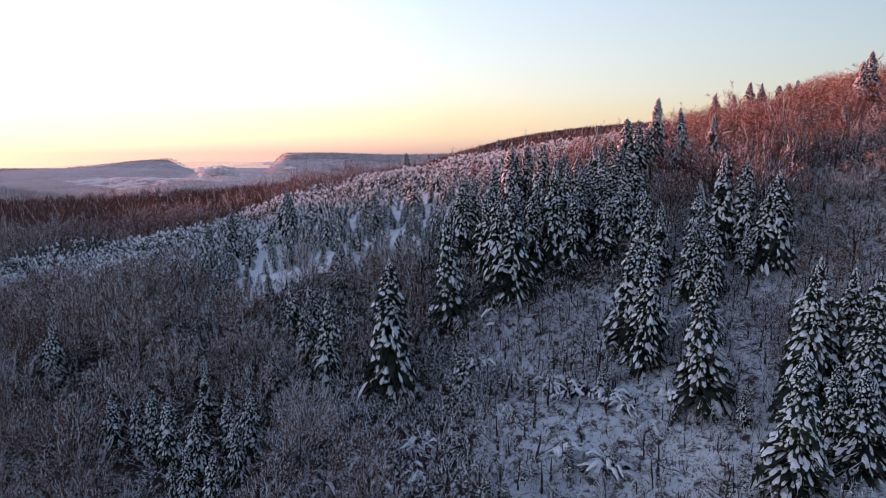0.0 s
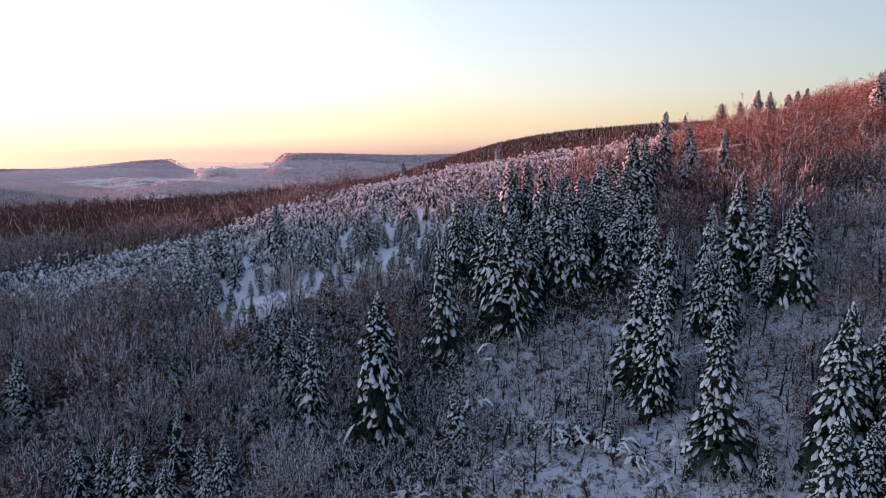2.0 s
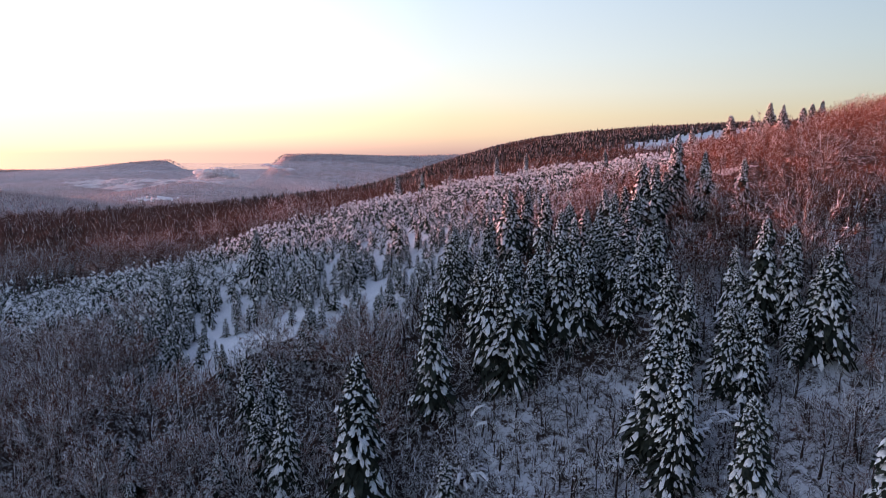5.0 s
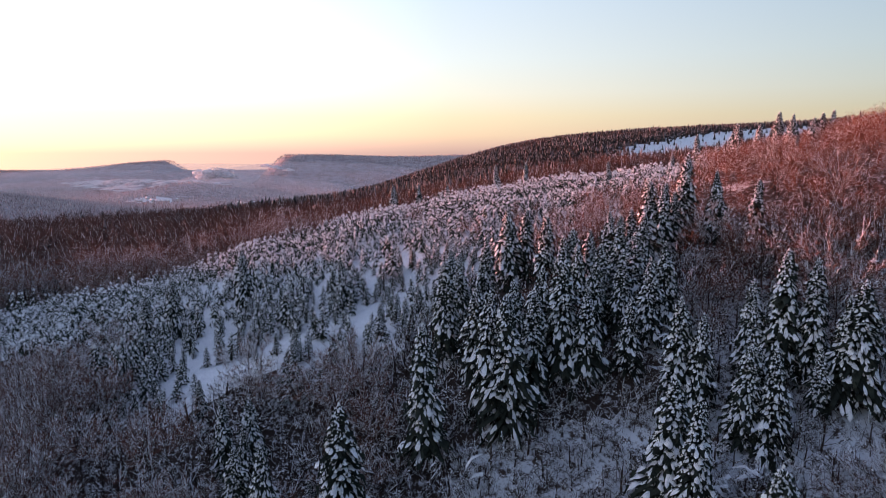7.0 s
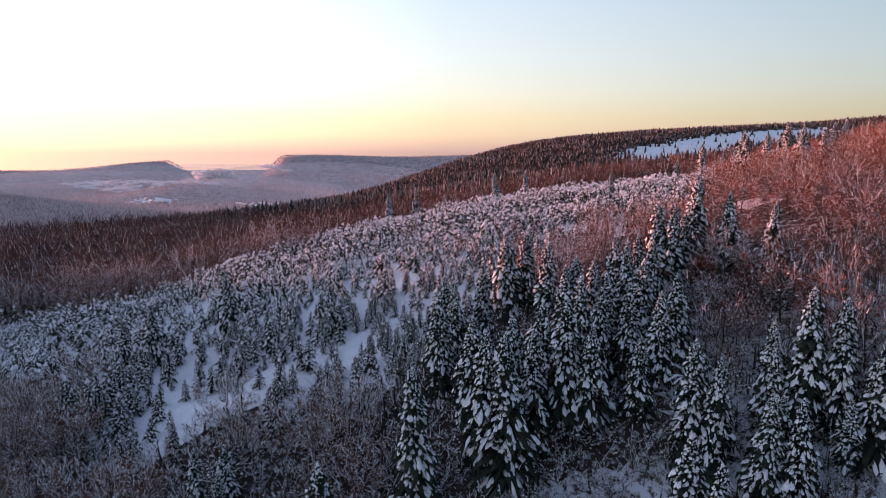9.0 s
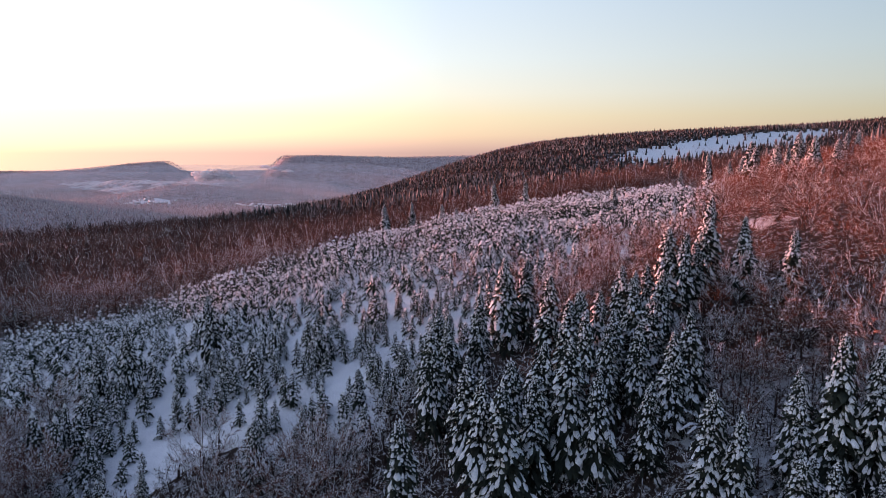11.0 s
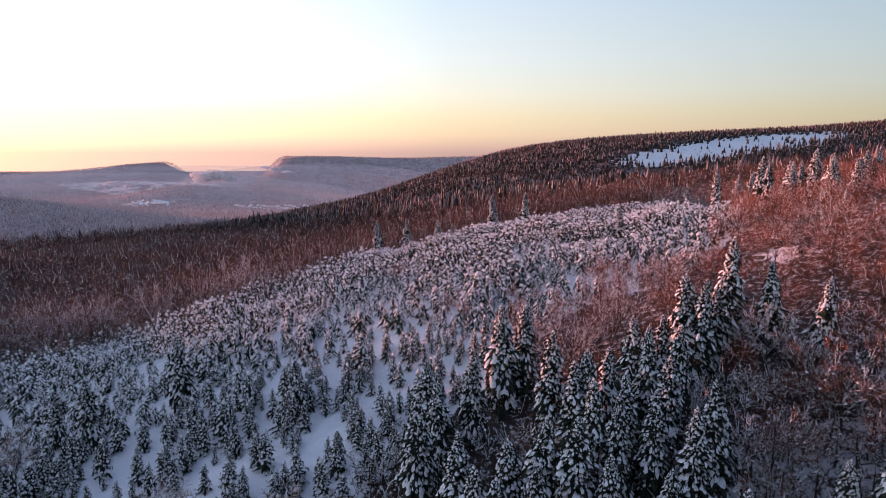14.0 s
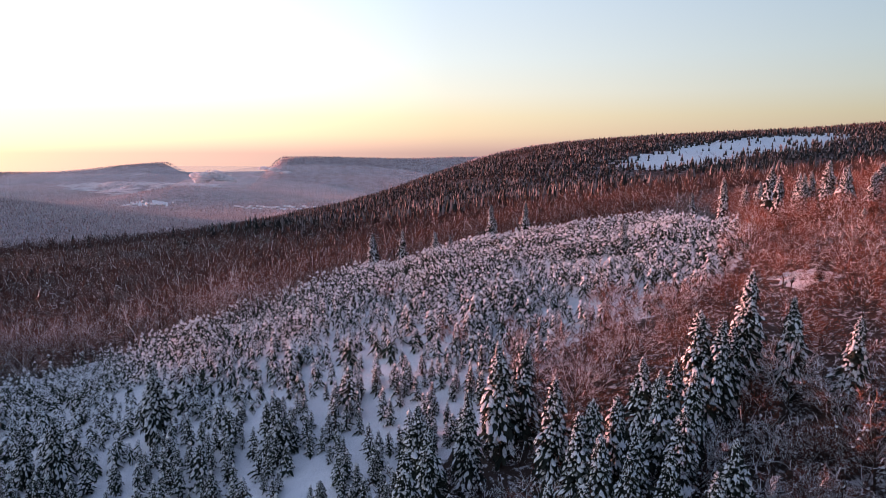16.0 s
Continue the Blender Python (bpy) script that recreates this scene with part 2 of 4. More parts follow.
def meadow(x, y):
    """The snowy pastures on the far hill."""
    return 1.2 * np.exp(-((x - 432) / 178) ** 2 - ((y - 925 - 0.5 * (x - 440)) / 80) ** 2) + np.exp(-((x - 640) / 95) ** 2 - ((y - 800) / 60) ** 2) + 0.7 * np.exp(-((x - 262) / 50) ** 2 - ((y - 800) / 50) ** 2)


def fields(x, y):
    """Open ground round the villages in the valley."""
    return np.exp(-((x + 1180) / 110) ** 2 - ((y - 2600) / 110) ** 2) + np.exp(-((x + 640) / 170) ** 2 - ((y - 2510) / 50) ** 2)


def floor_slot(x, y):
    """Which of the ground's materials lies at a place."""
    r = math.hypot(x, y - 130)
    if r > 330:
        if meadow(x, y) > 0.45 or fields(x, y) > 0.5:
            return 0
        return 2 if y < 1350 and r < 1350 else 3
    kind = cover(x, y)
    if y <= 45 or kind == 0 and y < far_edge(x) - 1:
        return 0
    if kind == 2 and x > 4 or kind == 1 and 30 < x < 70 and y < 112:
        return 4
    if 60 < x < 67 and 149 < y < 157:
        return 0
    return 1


def build_ground():
    radii = [0.0]
    while radii[-1] < 4900:
        radii.append(radii[-1] + max(1.7, 0.03 * radii[-1]))
    radii[-1] = 4900.0
    r = np.array(radii[1:])
    turn = np.linspace(0, 2 * math.pi, 300, endpoint=False)
    x = np.concatenate([[0], np.outer(r, np.cos(turn)).ravel()])
    y = np.concatenate([[130], 130 + np.outer(r, np.sin(turn)).ravel()])
    v = np.stack([x, y, land(x, y)], 1)
    f = [(0, 1 + k, 1 + (k + 1) % 300) for k in range(300)]
    i, k = np.meshgrid(np.arange(len(r) - 1), np.arange(300), indexing="ij")
    a, b = 1 + i * 300 + k, 1 + i * 300 + (k + 1) % 300
    quads = np.concatenate([np.stack([a, b + 300, b], -1).reshape(-1, 3), np.stack([a, a + 300, b + 300], -1).reshape(-1, 3)])
    f = np.concatenate([np.array(f), quads])
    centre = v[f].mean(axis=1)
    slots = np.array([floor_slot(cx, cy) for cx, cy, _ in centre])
    ob = new("ground", mesh_of("ground", v, f, slots, [snow_mat, floor_mat, shaded_far_floor_mat, haze_tinted_floor_mat, bank_mat], True))
    tagged(ob, "snow-covered hillside falling to a wooded valley", "ground", kind="structure")


build_ground()


# ---- tall spruces ----
def bough(dark, snow, z, turn, reach, droop, width, rnd, heavy, pads):
    """One drooping branch: a ridged spray of needles with hanging side twigs, and a pad of snow on its back."""
    d = np.array((math.cos(turn), math.sin(turn), 0))
    s = np.array((-d[1], d[0], 0))
    up = np.array((0, 0, 1.0))
    sway = rnd.normal(0, 0.06) * reach

    def at(q):
        return np.array((0, 0, z)) + d * reach * (q - 0.14 * q ** 3) + up * reach * (0.12 * q - droop * q ** 2.2) + s * sway * q * q

    def strip(shape, rows, lift, fall):
        v, f = [], []
        for q, w in rows:
            p, w = at(q), w * width
            v += [p + s * w - up * w * fall, p + up * (lift * w + 0.01), p - s * w - up * w * fall]
        for i in range(len(rows) - 1):
            a = i * 3
            f += [(a, a + 1, a + 4), (a, a + 4, a + 3), (a + 1, a + 2, a + 5), (a + 1, a + 5, a + 4)]
        shape.add(v, f)

    strip(dark, ((0.05, 0.3), (rnd.uniform(0.45, 0.6), 1.15), (1.02, 0.3)), 0.0, 0.55)
    for i in range(4):
        p = at(rnd.uniform(0.25, 1.0))
        side = s * rnd.choice((-1, 1)) * width * rnd.uniform(0.5, 1.6)
        drop = -up * width * rnd.uniform(0.8, 2.4)
        dark.add([p - d * width * 0.45, p + d * width * 0.5, p + side + drop + d * width * rnd.uniform(0, 0.8)], [(0, 1, 2)])
    if rnd.random() > heavy:
        return
    for k in range(pads):
        lo = rnd.uniform(0.3, 0.65) if k == 0 else rnd.uniform(0.1, 0.75)
        hi = min(1.1, lo + (rnd.uniform(0.28, 0.5) if k == 0 else rnd.uniform(0.14, 0.3)))
        big = width * (rnd.uniform(0.42, 0.82) if k == 0 else rnd.uniform(0.24, 0.5)) * (1.0 if pads > 2 else 1.2)
        off = s * width * (rnd.uniform(-0.4, 0.4) if k == 0 else (-1) ** k * rnd.uniform(0.45, 1.15)) - up * (0 if k == 0 else width * 0.35)
        v = [at(lo) + off - up * 0.1 * big]
        for q, fat in ((lo + (hi - lo) * 0.33, rnd.uniform(0.75, 1.0)), (lo + (hi - lo) * 0.75, rnd.uniform(0.85, 1.15))):
            p = at(q) + off
            v += [p + s * big * fat - up * big * 0.6, p + up * (0.62 * big * fat + 0.03), p - s * big * fat - up * big * 0.6]
        v.append(at(hi) + off - up * 0.35 * big)
        snow.add(v, [(0, 1, 2), (0, 2, 3), (1, 4, 5), (1, 5, 2), (2, 5, 6), (2, 6, 3), (4, 7, 5), (5, 7, 6)])


def spruce_shapes(height, radius, count, seed, heavy=0.9, bare=0.06, crown_power=0.8):
    """Branches wind round the stem with no clear tiers; the lowest carry the least snow."""
    rnd = np.random.default_rng(seed)
    trunk, dark, snow = Shape(), Shape(), Shape()
    lean = rnd.normal(0, 0.008, 2) * height
    tube(trunk, [(0, 0, -0.6), (lean[0] * 0.3, lean[1] * 0.3, height * 0.35), (lean[0] * 0.7, lean[1] * 0.7, height * 0.7), (0, 0, height * 0.985)],
         [radius * 0.09, radius * 0.07, radius * 0.035, 0.012], 6)
    gaps = rnd.uniform(0, 6.28, 3)
    for i in range(count):
        q = ((i + rnd.uniform(0, 1)) / count) ** 0.78
        turn = i * 2.39996 + rnd.normal(0, 0.35)
        z = height * (bare + (0.975 - bare) * q)
        reach = radius * (1.03 - q) ** crown_power * rnd.uniform(0.7, 1.15)
        reach *= 0.86 + 0.16 * math.sin(turn * 2 + gaps[0] + q * 7) + 0.1 * math.sin(q * 23 + gaps[1])
        reach *= 1.0 if q > 0.1 else 0.8 + 2 * q
        w = 0.095 * reach + 0.024 * radius + 0.03
        bough(dark, snow, z, turn, max(reach, 0.16), rnd.uniform(0.35, 0.8) * (1.1 - 0.4 * q), w, rnd, heavy * (0.45 + 0.55 * min(1, q * 2.2)), 3 if height > 8 else 2)
    tip = height
    dark.add([(0.06, 0, tip * 0.95), (-0.03, 0.05, tip * 0.95), (-0.03, -0.05, tip * 0.95), (0, 0, tip)], [(0, 1, 3), (1, 2, 3), (2, 0, 3)])
    a = (0.013 if height > 8 else 0.05) * height
    for z, w in ((0.955, 1.2), (0.982, 0.8)):
        snow.add([(a * w, 0, tip * z), (0, a * w, tip * z - 0.04), (-a * w, 0, tip * z), (0, -a * w, tip * z - 0.03), (0.02, 0.01, tip * z + a * 1.3), (0, 0, tip * z - a)],
                 [(0, 1, 4), (1, 2, 4), (2, 3, 4), (3, 0, 4), (1, 0, 5), (2, 1, 5), (3, 2, 5), (0, 3, 5)])
    return trunk, dark, snow


def spruce(name, shapes, needle, label, category, group):
    ob = tagged(new(name), label, category, group)
    shape_part("trunk", shapes[0], bark_mat, ob)
    shape_part("crown", shapes[1], needle, ob, "dark green drooping needle boughs")
    tagged(shape_part("snow_load", shapes[2], bough_snow_mat, ob, "white snow pads lying on the boughs", smooth=True), kind="stuff")
    return ob


def plant(masters, rows, built, sink=0.15):
    """rows of x, y, height, width factor; each master stands at the first place that is its own."""
    used = set()
    later = []
    for i, (x, y, h, wide) in enumerate(rows):
        k = i % len(masters)
        turn = (i * 137.5) % 360
        m = pose(x, y, land_at(x, y) - sink, (i * 53 % 5) - 2, (i * 31 % 5) - 2, turn) @ Matrix.Diagonal((h / built * wide, h / built * wide, h / built, 1))
        if k in used:
            copy_thing(masters[k], m)
        else:
            used.add(k)
            later.append((masters[k], m))
    for ob, m in later:
        ob.matrix_basis = m


TALL = 16.0
tall_masters = [
    spruce("spruce", spruce_shapes(TALL, r, n, 100 + k, heavy, 0.04 + 0.008 * k, cp), needle_mat, lab, "spruce tree", "tall spruces on the slope")
    for k, (r, n, heavy, cp, lab) in enumerate((
        (4.5, 310, 1.05, 0.62, "tall dark spruce heavily laden with snow"),
        (4.0, 300, 0.98, 0.62, "tall narrow spruce with snow on drooping boughs"),
        (4.8, 310, 1.1, 0.66, "broad spruce bowed under thick white snow"),
        (4.3, 300, 0.85, 0.64, "dark spruce with broken patches of snow"),
        (3.8, 300, 1.1, 0.6, "slim spire-shaped spruce white with snow"),
        (4.7, 300, 0.92, 0.7, "wide-skirted dark spruce with snowy boughs"),
    ))]

# x, y, height, width factor
BANK_SPRUCES = [
    (30.6, 71.0, 16.4, 1.00), (26.4, 80.0, 16.9, 0.92), (25.6, 84.0, 16.2, 1.08), (32.0, 94.0, 13.0, 0.96), (2.7, 81.4, 9.1, 1.16), (-7.2, 84.5, 19.9, 1.00),
    (-16.8, 89.0, 13.1, 0.92), (-20.3, 91.0, 10.6, 1.21), (-24.7, 88.4, 6.6, 1.20), (-36.0, 90.0, 7.4, 1.16), (-58.4, 91.0, 11.2, 1.00), (39.3, 65.5, 18.5, 0.92),
    (33.2, 56.0, 14.7, 1.08), (44.2, 67.3, 15.0, 0.96), (40.3, 57.0, 10.8, 1.16), (43.4, 62.0, 17.3, 1.00), (-24.0, 98.7, 10.0, 1.03), (-21.4, 100.8, 8.8, 1.21),
    (30.6, 95.9, 13.8, 0.96), (39.3, 60.0, 10.1, 1.16), (42.7, 62.0, 12.8, 1.00),
]
RIGHT_SPRUCES = [
    (42.1, 95.0, 15.7, 1.00), (44.6, 93.4, 15.0, 0.92), (47.9, 90.0, 14.1, 1.08), (37.9, 88.1, 12.1, 0.96), (37.1, 91.1, 9.9, 1.16), (39.5, 96.5, 9.4, 1.12),
    (39.5, 97.0, 11.5, 0.92), (43.9, 90.0, 7.9, 1.21), (46.1, 90.0, 12.9, 0.96), (35.7, 90.0, 11.8, 1.04),
]
CLUSTER_SPRUCES = [
    (1.1, 96.5, 17.8, 1.00), (9.1, 99.6, 17.0, 0.92), (11.2, 97.4, 17.5, 1.08), (13.9, 100.5, 15.3, 0.96), (18.4, 103.6, 15.9, 1.04), (21.6, 109.6, 13.3, 1.00),
    (23.7, 108.0, 12.2, 0.92), (7.9, 107.0, 13.6, 1.08), (26.3, 101.5, 10.2, 1.08), (30.0, 104.7, 11.9, 1.04), (32.4, 106.5, 12.2, 1.00), (21.5, 112.9, 14.0, 0.92),
    (19.9, 111.8, 13.9, 1.08), (24.3, 116.0, 11.4, 0.96), (28.8, 120.6, 10.4, 1.16), (29.1, 116.9, 11.4, 1.00), (30.9, 117.9, 11.3, 0.92), (29.8, 112.3, 11.0, 1.08),
    (32.5, 116.6, 10.6, 1.08), (14.0, 125.0, 13.2, 1.04), (16.5, 126.5, 12.0, 1.00), (17.8, 114.5, 15.9, 0.92), (15.5, 105.0, 15.1, 1.08), (12.5, 104.0, 14.9, 0.96),
    (25.5, 111.0, 11.4, 1.04), (20.8, 101.5, 13.2, 1.00), (27.0, 108.0, 11.6, 0.92),
]
UPPER_SPRUCES = [
    (41.0, 124.8, 14.2, 1.00), (45.8, 123.0, 11.3, 0.92), (35.0, 121.4, 12.5, 1.08), (36.4, 120.6, 11.9, 0.96), (38.6, 122.5, 9.2, 1.16), (49.5, 118.7, 11.1, 1.00),
    (87.3, 236.0, 13.7, 0.92), (94.7, 225.0, 15.0, 1.08), (96.3, 215.0, 11.7, 0.96), (94.4, 200.0, 13.7, 1.04), (95.4, 195.0, 11.5, 1.00), (108.5, 230.0, 11.1, 0.92),
    (99.0, 240.0, 9.7, 1.21), (97.4, 245.0, 9.4, 1.08), (98.3, 190.0, 9.2, 1.16), (88.2, 262.0, 8.2, 1.12), (71.4, 160.0, 4.7, 1.15), (64.2, 150.0, 3.2, 1.35),
    (82.1, 168.0, 5.5, 1.20), (91.9, 140.0, 11.7, 1.04), (89.0, 138.0, 10.7, 1.12), (76.0, 122.0, 6.7, 1.15), (78.4, 118.0, 6.4, 1.35), (86.4, 205.0, 12.7, 0.96),
    (92.1, 205.0, 11.9, 1.04), (99.8, 202.0, 11.7, 1.00), (105.1, 198.0, 10.8, 1.03), (107.6, 198.0, 11.0, 1.21),
]
EDGE_SPRUCES = [
    (-13.6, 241.0, 12.7, 1.00), (-5.5, 252.0, 12.5, 0.92), (24.0, 272.0, 14.5, 1.08), (34.0, 265.0, 12.4, 0.96), (4.6, 250.0, 9.2, 1.16), (9.4, 250.0, 7.2, 1.12),
    (-35.5, 145.0, 11.7, 0.92), (-115.8, 200.0, 6.9, 1.35), (-113.6, 206.0, 7.2, 1.08), (-109.5, 205.0, 6.2, 1.30), (47.2, 195.0, 7.8, 1.12), (9.8, 120.0, 11.6, 0.92),
    (4.3, 122.0, 10.4, 1.21), (3.4, 112.0, 14.4, 0.96), (6.0, 118.0, 11.0, 1.04), (-14.8, 135.0, 8.5, 1.12), (-6.8, 122.0, 5.7, 1.15), (-52.7, 140.0, 8.6, 1.21),
    (-46.3, 138.0, 11.1, 0.96),
]
plant(tall_masters, BANK_SPRUCES + RIGHT_SPRUCES + CLUSTER_SPRUCES + UPPER_SPRUCES + EDGE_SPRUCES, TALL)


# ---- scattering ----
def scatter(x0, x1, y0, y1, gap, seed):
    rnd = np.random.default_rng(seed)
    for gx in np.arange(x0, x1, gap):
        for gy in np.arange(y0, y1, gap):
            yield float(gx + rnd.uniform(0, gap)), float(gy + rnd.uniform(0, gap)), rnd


# small spruces among the bare trees
THICKET_SPRUCES = [
    (-39.7, 78.0, 8.0, 1.00), (-37.6, 77.5, 9.0, 1.00), (-34.6, 75.5, 9.5, 1.00), (-32.5, 82.5, 9.0, 1.00), (-26.9, 76.0, 9.0, 1.00), (-24.3, 75.5, 9.0, 1.00),
    (-25.0, 72.0, 8.0, 1.00), (-30.3, 73.5, 9.0, 1.00), (-31.4, 68.5, 8.5, 1.00), (-35.8, 70.0, 7.5, 1.00), (-29.8, 68.5, 8.0, 1.00), (-26.2, 67.5, 8.0, 1.00),
    (-43.0, 78.0, 8.0, 1.00), (-21.3, 98.0, 9.0, 1.00), (-12.4, 94.0, 8.0, 1.00), (-18.6, 112.0, 9.0, 1.00), (-30.2, 107.5, 7.0, 1.00), (4.6, 63.0, 5.0, 1.25),
    (6.6, 62.0, 5.5, 1.25), (15.8, 66.5, 4.5, 1.25), (18.7, 65.5, 4.0, 1.25), (20.3, 76.5, 5.0, 1.25), (17.2, 78.5, 4.0, 1.25), (33.7, 67.0, 6.0, 1.25),
    (40.7, 63.0, 8.0, 1.00), (37.2, 93.0, 8.0, 1.00), (14.3, 67.0, 3.5, 1.25),
]
TAKEN = [(x, y) for x, y, *_ in BANK_SPRUCES + RIGHT_SPRUCES + CLUSTER_SPRUCES + UPPER_SPRUCES + EDGE_SPRUCES + THICKET_SPRUCES]


def free(x, y, d):
    return all((x - a) ** 2 + (y - b) ** 2 > d * d for a, b in TAKEN)


def lee(x, y):
    """The strip just below each spruce of the bank, where no other tree has grown up."""
    for a, b, h, _ in BANK_SPRUCES + RIGHT_SPRUCES + THICKET_SPRUCES + CLUSTER_SPRUCES[:11]:
        r = math.hypot(a, b - 12)
        u, v = a / r, (b - 12) / r
        ahead = (a - x) * u + (b - y) * v
        if -1 < ahead < 6 + 0.55 * h and abs((a - x) * v - (b - y) * u) < 1.4 + 0.1 * h:
            return True
    return False


# ---- young spruces ----
YOUNG = 4.0
young_shapes = [spruce_shapes(YOUNG, 1.3 + 0.13 * (k % 3), 62, 200 + k, 1.25, 0.02, 0.6) for k in range(5)]
young_masters = [spruce("young_spruce", s, young_needle_mat, lab, "young spruce", "young spruce plantation")
                 for s, lab in zip(young_shapes, ("small young spruce bent under white snow", "bushy young spruce with snow-capped top", "young spruce half buried in snow",
                                                  "slender young spruce with snowy boughs", "young spruce with green needles showing under snow"))]
spots = []
for x, y, rnd in scatter(-125, 80, 100, 166, 2.1, 31):
    if cover(x, y) != 0 or rnd.random() < 0.95 * min(1, clearing(x, y)) or rnd.random() < 0.12 or not free(x, y, 1.6):
        continue
    h = rnd.uniform(3.0, 5.4) * float(np.interp(y, [115, 150, 166], [1.0, 0.88, 0.8])) * (0.95 + 0.5 * noise.noise((x / 14, y / 14, 0.0)))
    if rnd.random() < 0.05:
        h *= 1.4
    spots.append((x, y, max(h, 1.3), rnd.uniform(0.9, 1.2)))
near = sorted(spots, key=lambda p: p[1] + 0.25 * abs(p[0]))
plant(young_masters, near[:300], YOUNG, 0.1)


def light_spruce(height, radius, count, seed, white):
    """The same tree with fewer, broader boughs, for the far rows."""
    rnd = np.random.default_rng(seed)
    s = Shape()
    for i in range(count):
        q = ((i + rnd.uniform(0, 1)) / count) ** 0.8
        t = i * 2.39996 + rnd.normal(0, 0.3)
        d, w = np.array((math.cos(t), math.sin(t), 0)), np.array((-math.sin(t), math.cos(t), 0))
        r = radius * (1.05 - q) ** 0.5 * rnd.uniform(0.65, 1.2)
        p = np.array((0, 0, height * (0.06 + 0.9 * q)))
        mid, end = p + d * r * 0.6 - (0, 0, r * 0.15), p + d * r - (0, 0, r * rnd.uniform(0.5, 1.0))
        g = 0.17 * r + 0.05
        s.add([p, mid + w * g - (0, 0, g * 0.6), end, mid - w * g - (0, 0, g * 0.6)], [(0, 1, 2), (0, 2, 3)], 0)
        if rnd.random() < white + 0.36 * q:
            g *= rnd.uniform(0.6, 1.15)
            u = np.array((0, 0, 0.06 + 0.05 * r))
            lo = p + d * r * 0.25
            s.add([lo, mid + w * g - (0, 0, g * 0.4) + u, end + u * 0.5 - d * r * rnd.uniform(0, 0.25), mid - w * g - (0, 0, g * 0.4) + u, mid + u * 2.4], [(0, 1, 4), (1, 2, 4), (2, 3, 4), (3, 0, 4)], 1)
    # a lump of snow bends the leader over
    for k in range(2 if white > 0.2 else 1):
        a, c = rnd.uniform(0.05, 0.085) * height * (1 - 0.25 * k), np.array((rnd.normal(0, 0.04), rnd.normal(0, 0.04), 0.86 + 0.06 * k)) * height
        ring = [c + np.array((math.cos(1.257 * j), math.sin(1.257 * j), rnd.uniform(-0.5, 0.1))) * a for j in range(5)]
        s.add(ring + [c + (0, 0, a * 1.2)], [(j, (j + 1) % 5, 5) for j in range(5)], 1)
    return s.arrays()


light_kinds = [light_spruce(YOUNG, 1.15 + 0.1 * (k % 3), 36, 300 + k, 0.42) for k in range(6)]
far_young_kinds = [light_spruce(YOUNG, 0.85 + 0.07 * (k % 3), 24, 320 + k, 0.12) for k in range(6)]
rows = [(i % 6, x, y, land_at(x, y) - 0.1, h / YOUNG * w, 1 / w, i * 2.4) for i, (x, y, h, w) in enumerate(near[300:])]
for x, y, rnd in scatter(-125, 80, 166, 275, 1.72, 32):
    if cover(x, y) != 0 or rnd.random() < 0.9 * min(1, clearing(x, y)) or rnd.random() < 0.04 or not free(x, y, 1.2):
        continue
    h, w = rnd.uniform(3.1, 5.0) * (0.95 + 0.45 * noise.noise((x / 12, y / 12, 0.0))), rnd.uniform(0.85, 1.1)
    rows.append((6 + int(rnd.integers(6)), x, y, land_at(x, y) - 0.1, h / YOUNG * w, 1 / w, rnd.uniform(0, 6.28)))
tagged(joined("young_spruces", light_kinds + far_young_kinds, rows, [young_needle_mat, bough_snow_mat], lean=0.09), "dense rows of snow-capped young spruces across the shelf", "young spruces", kind="stuff")


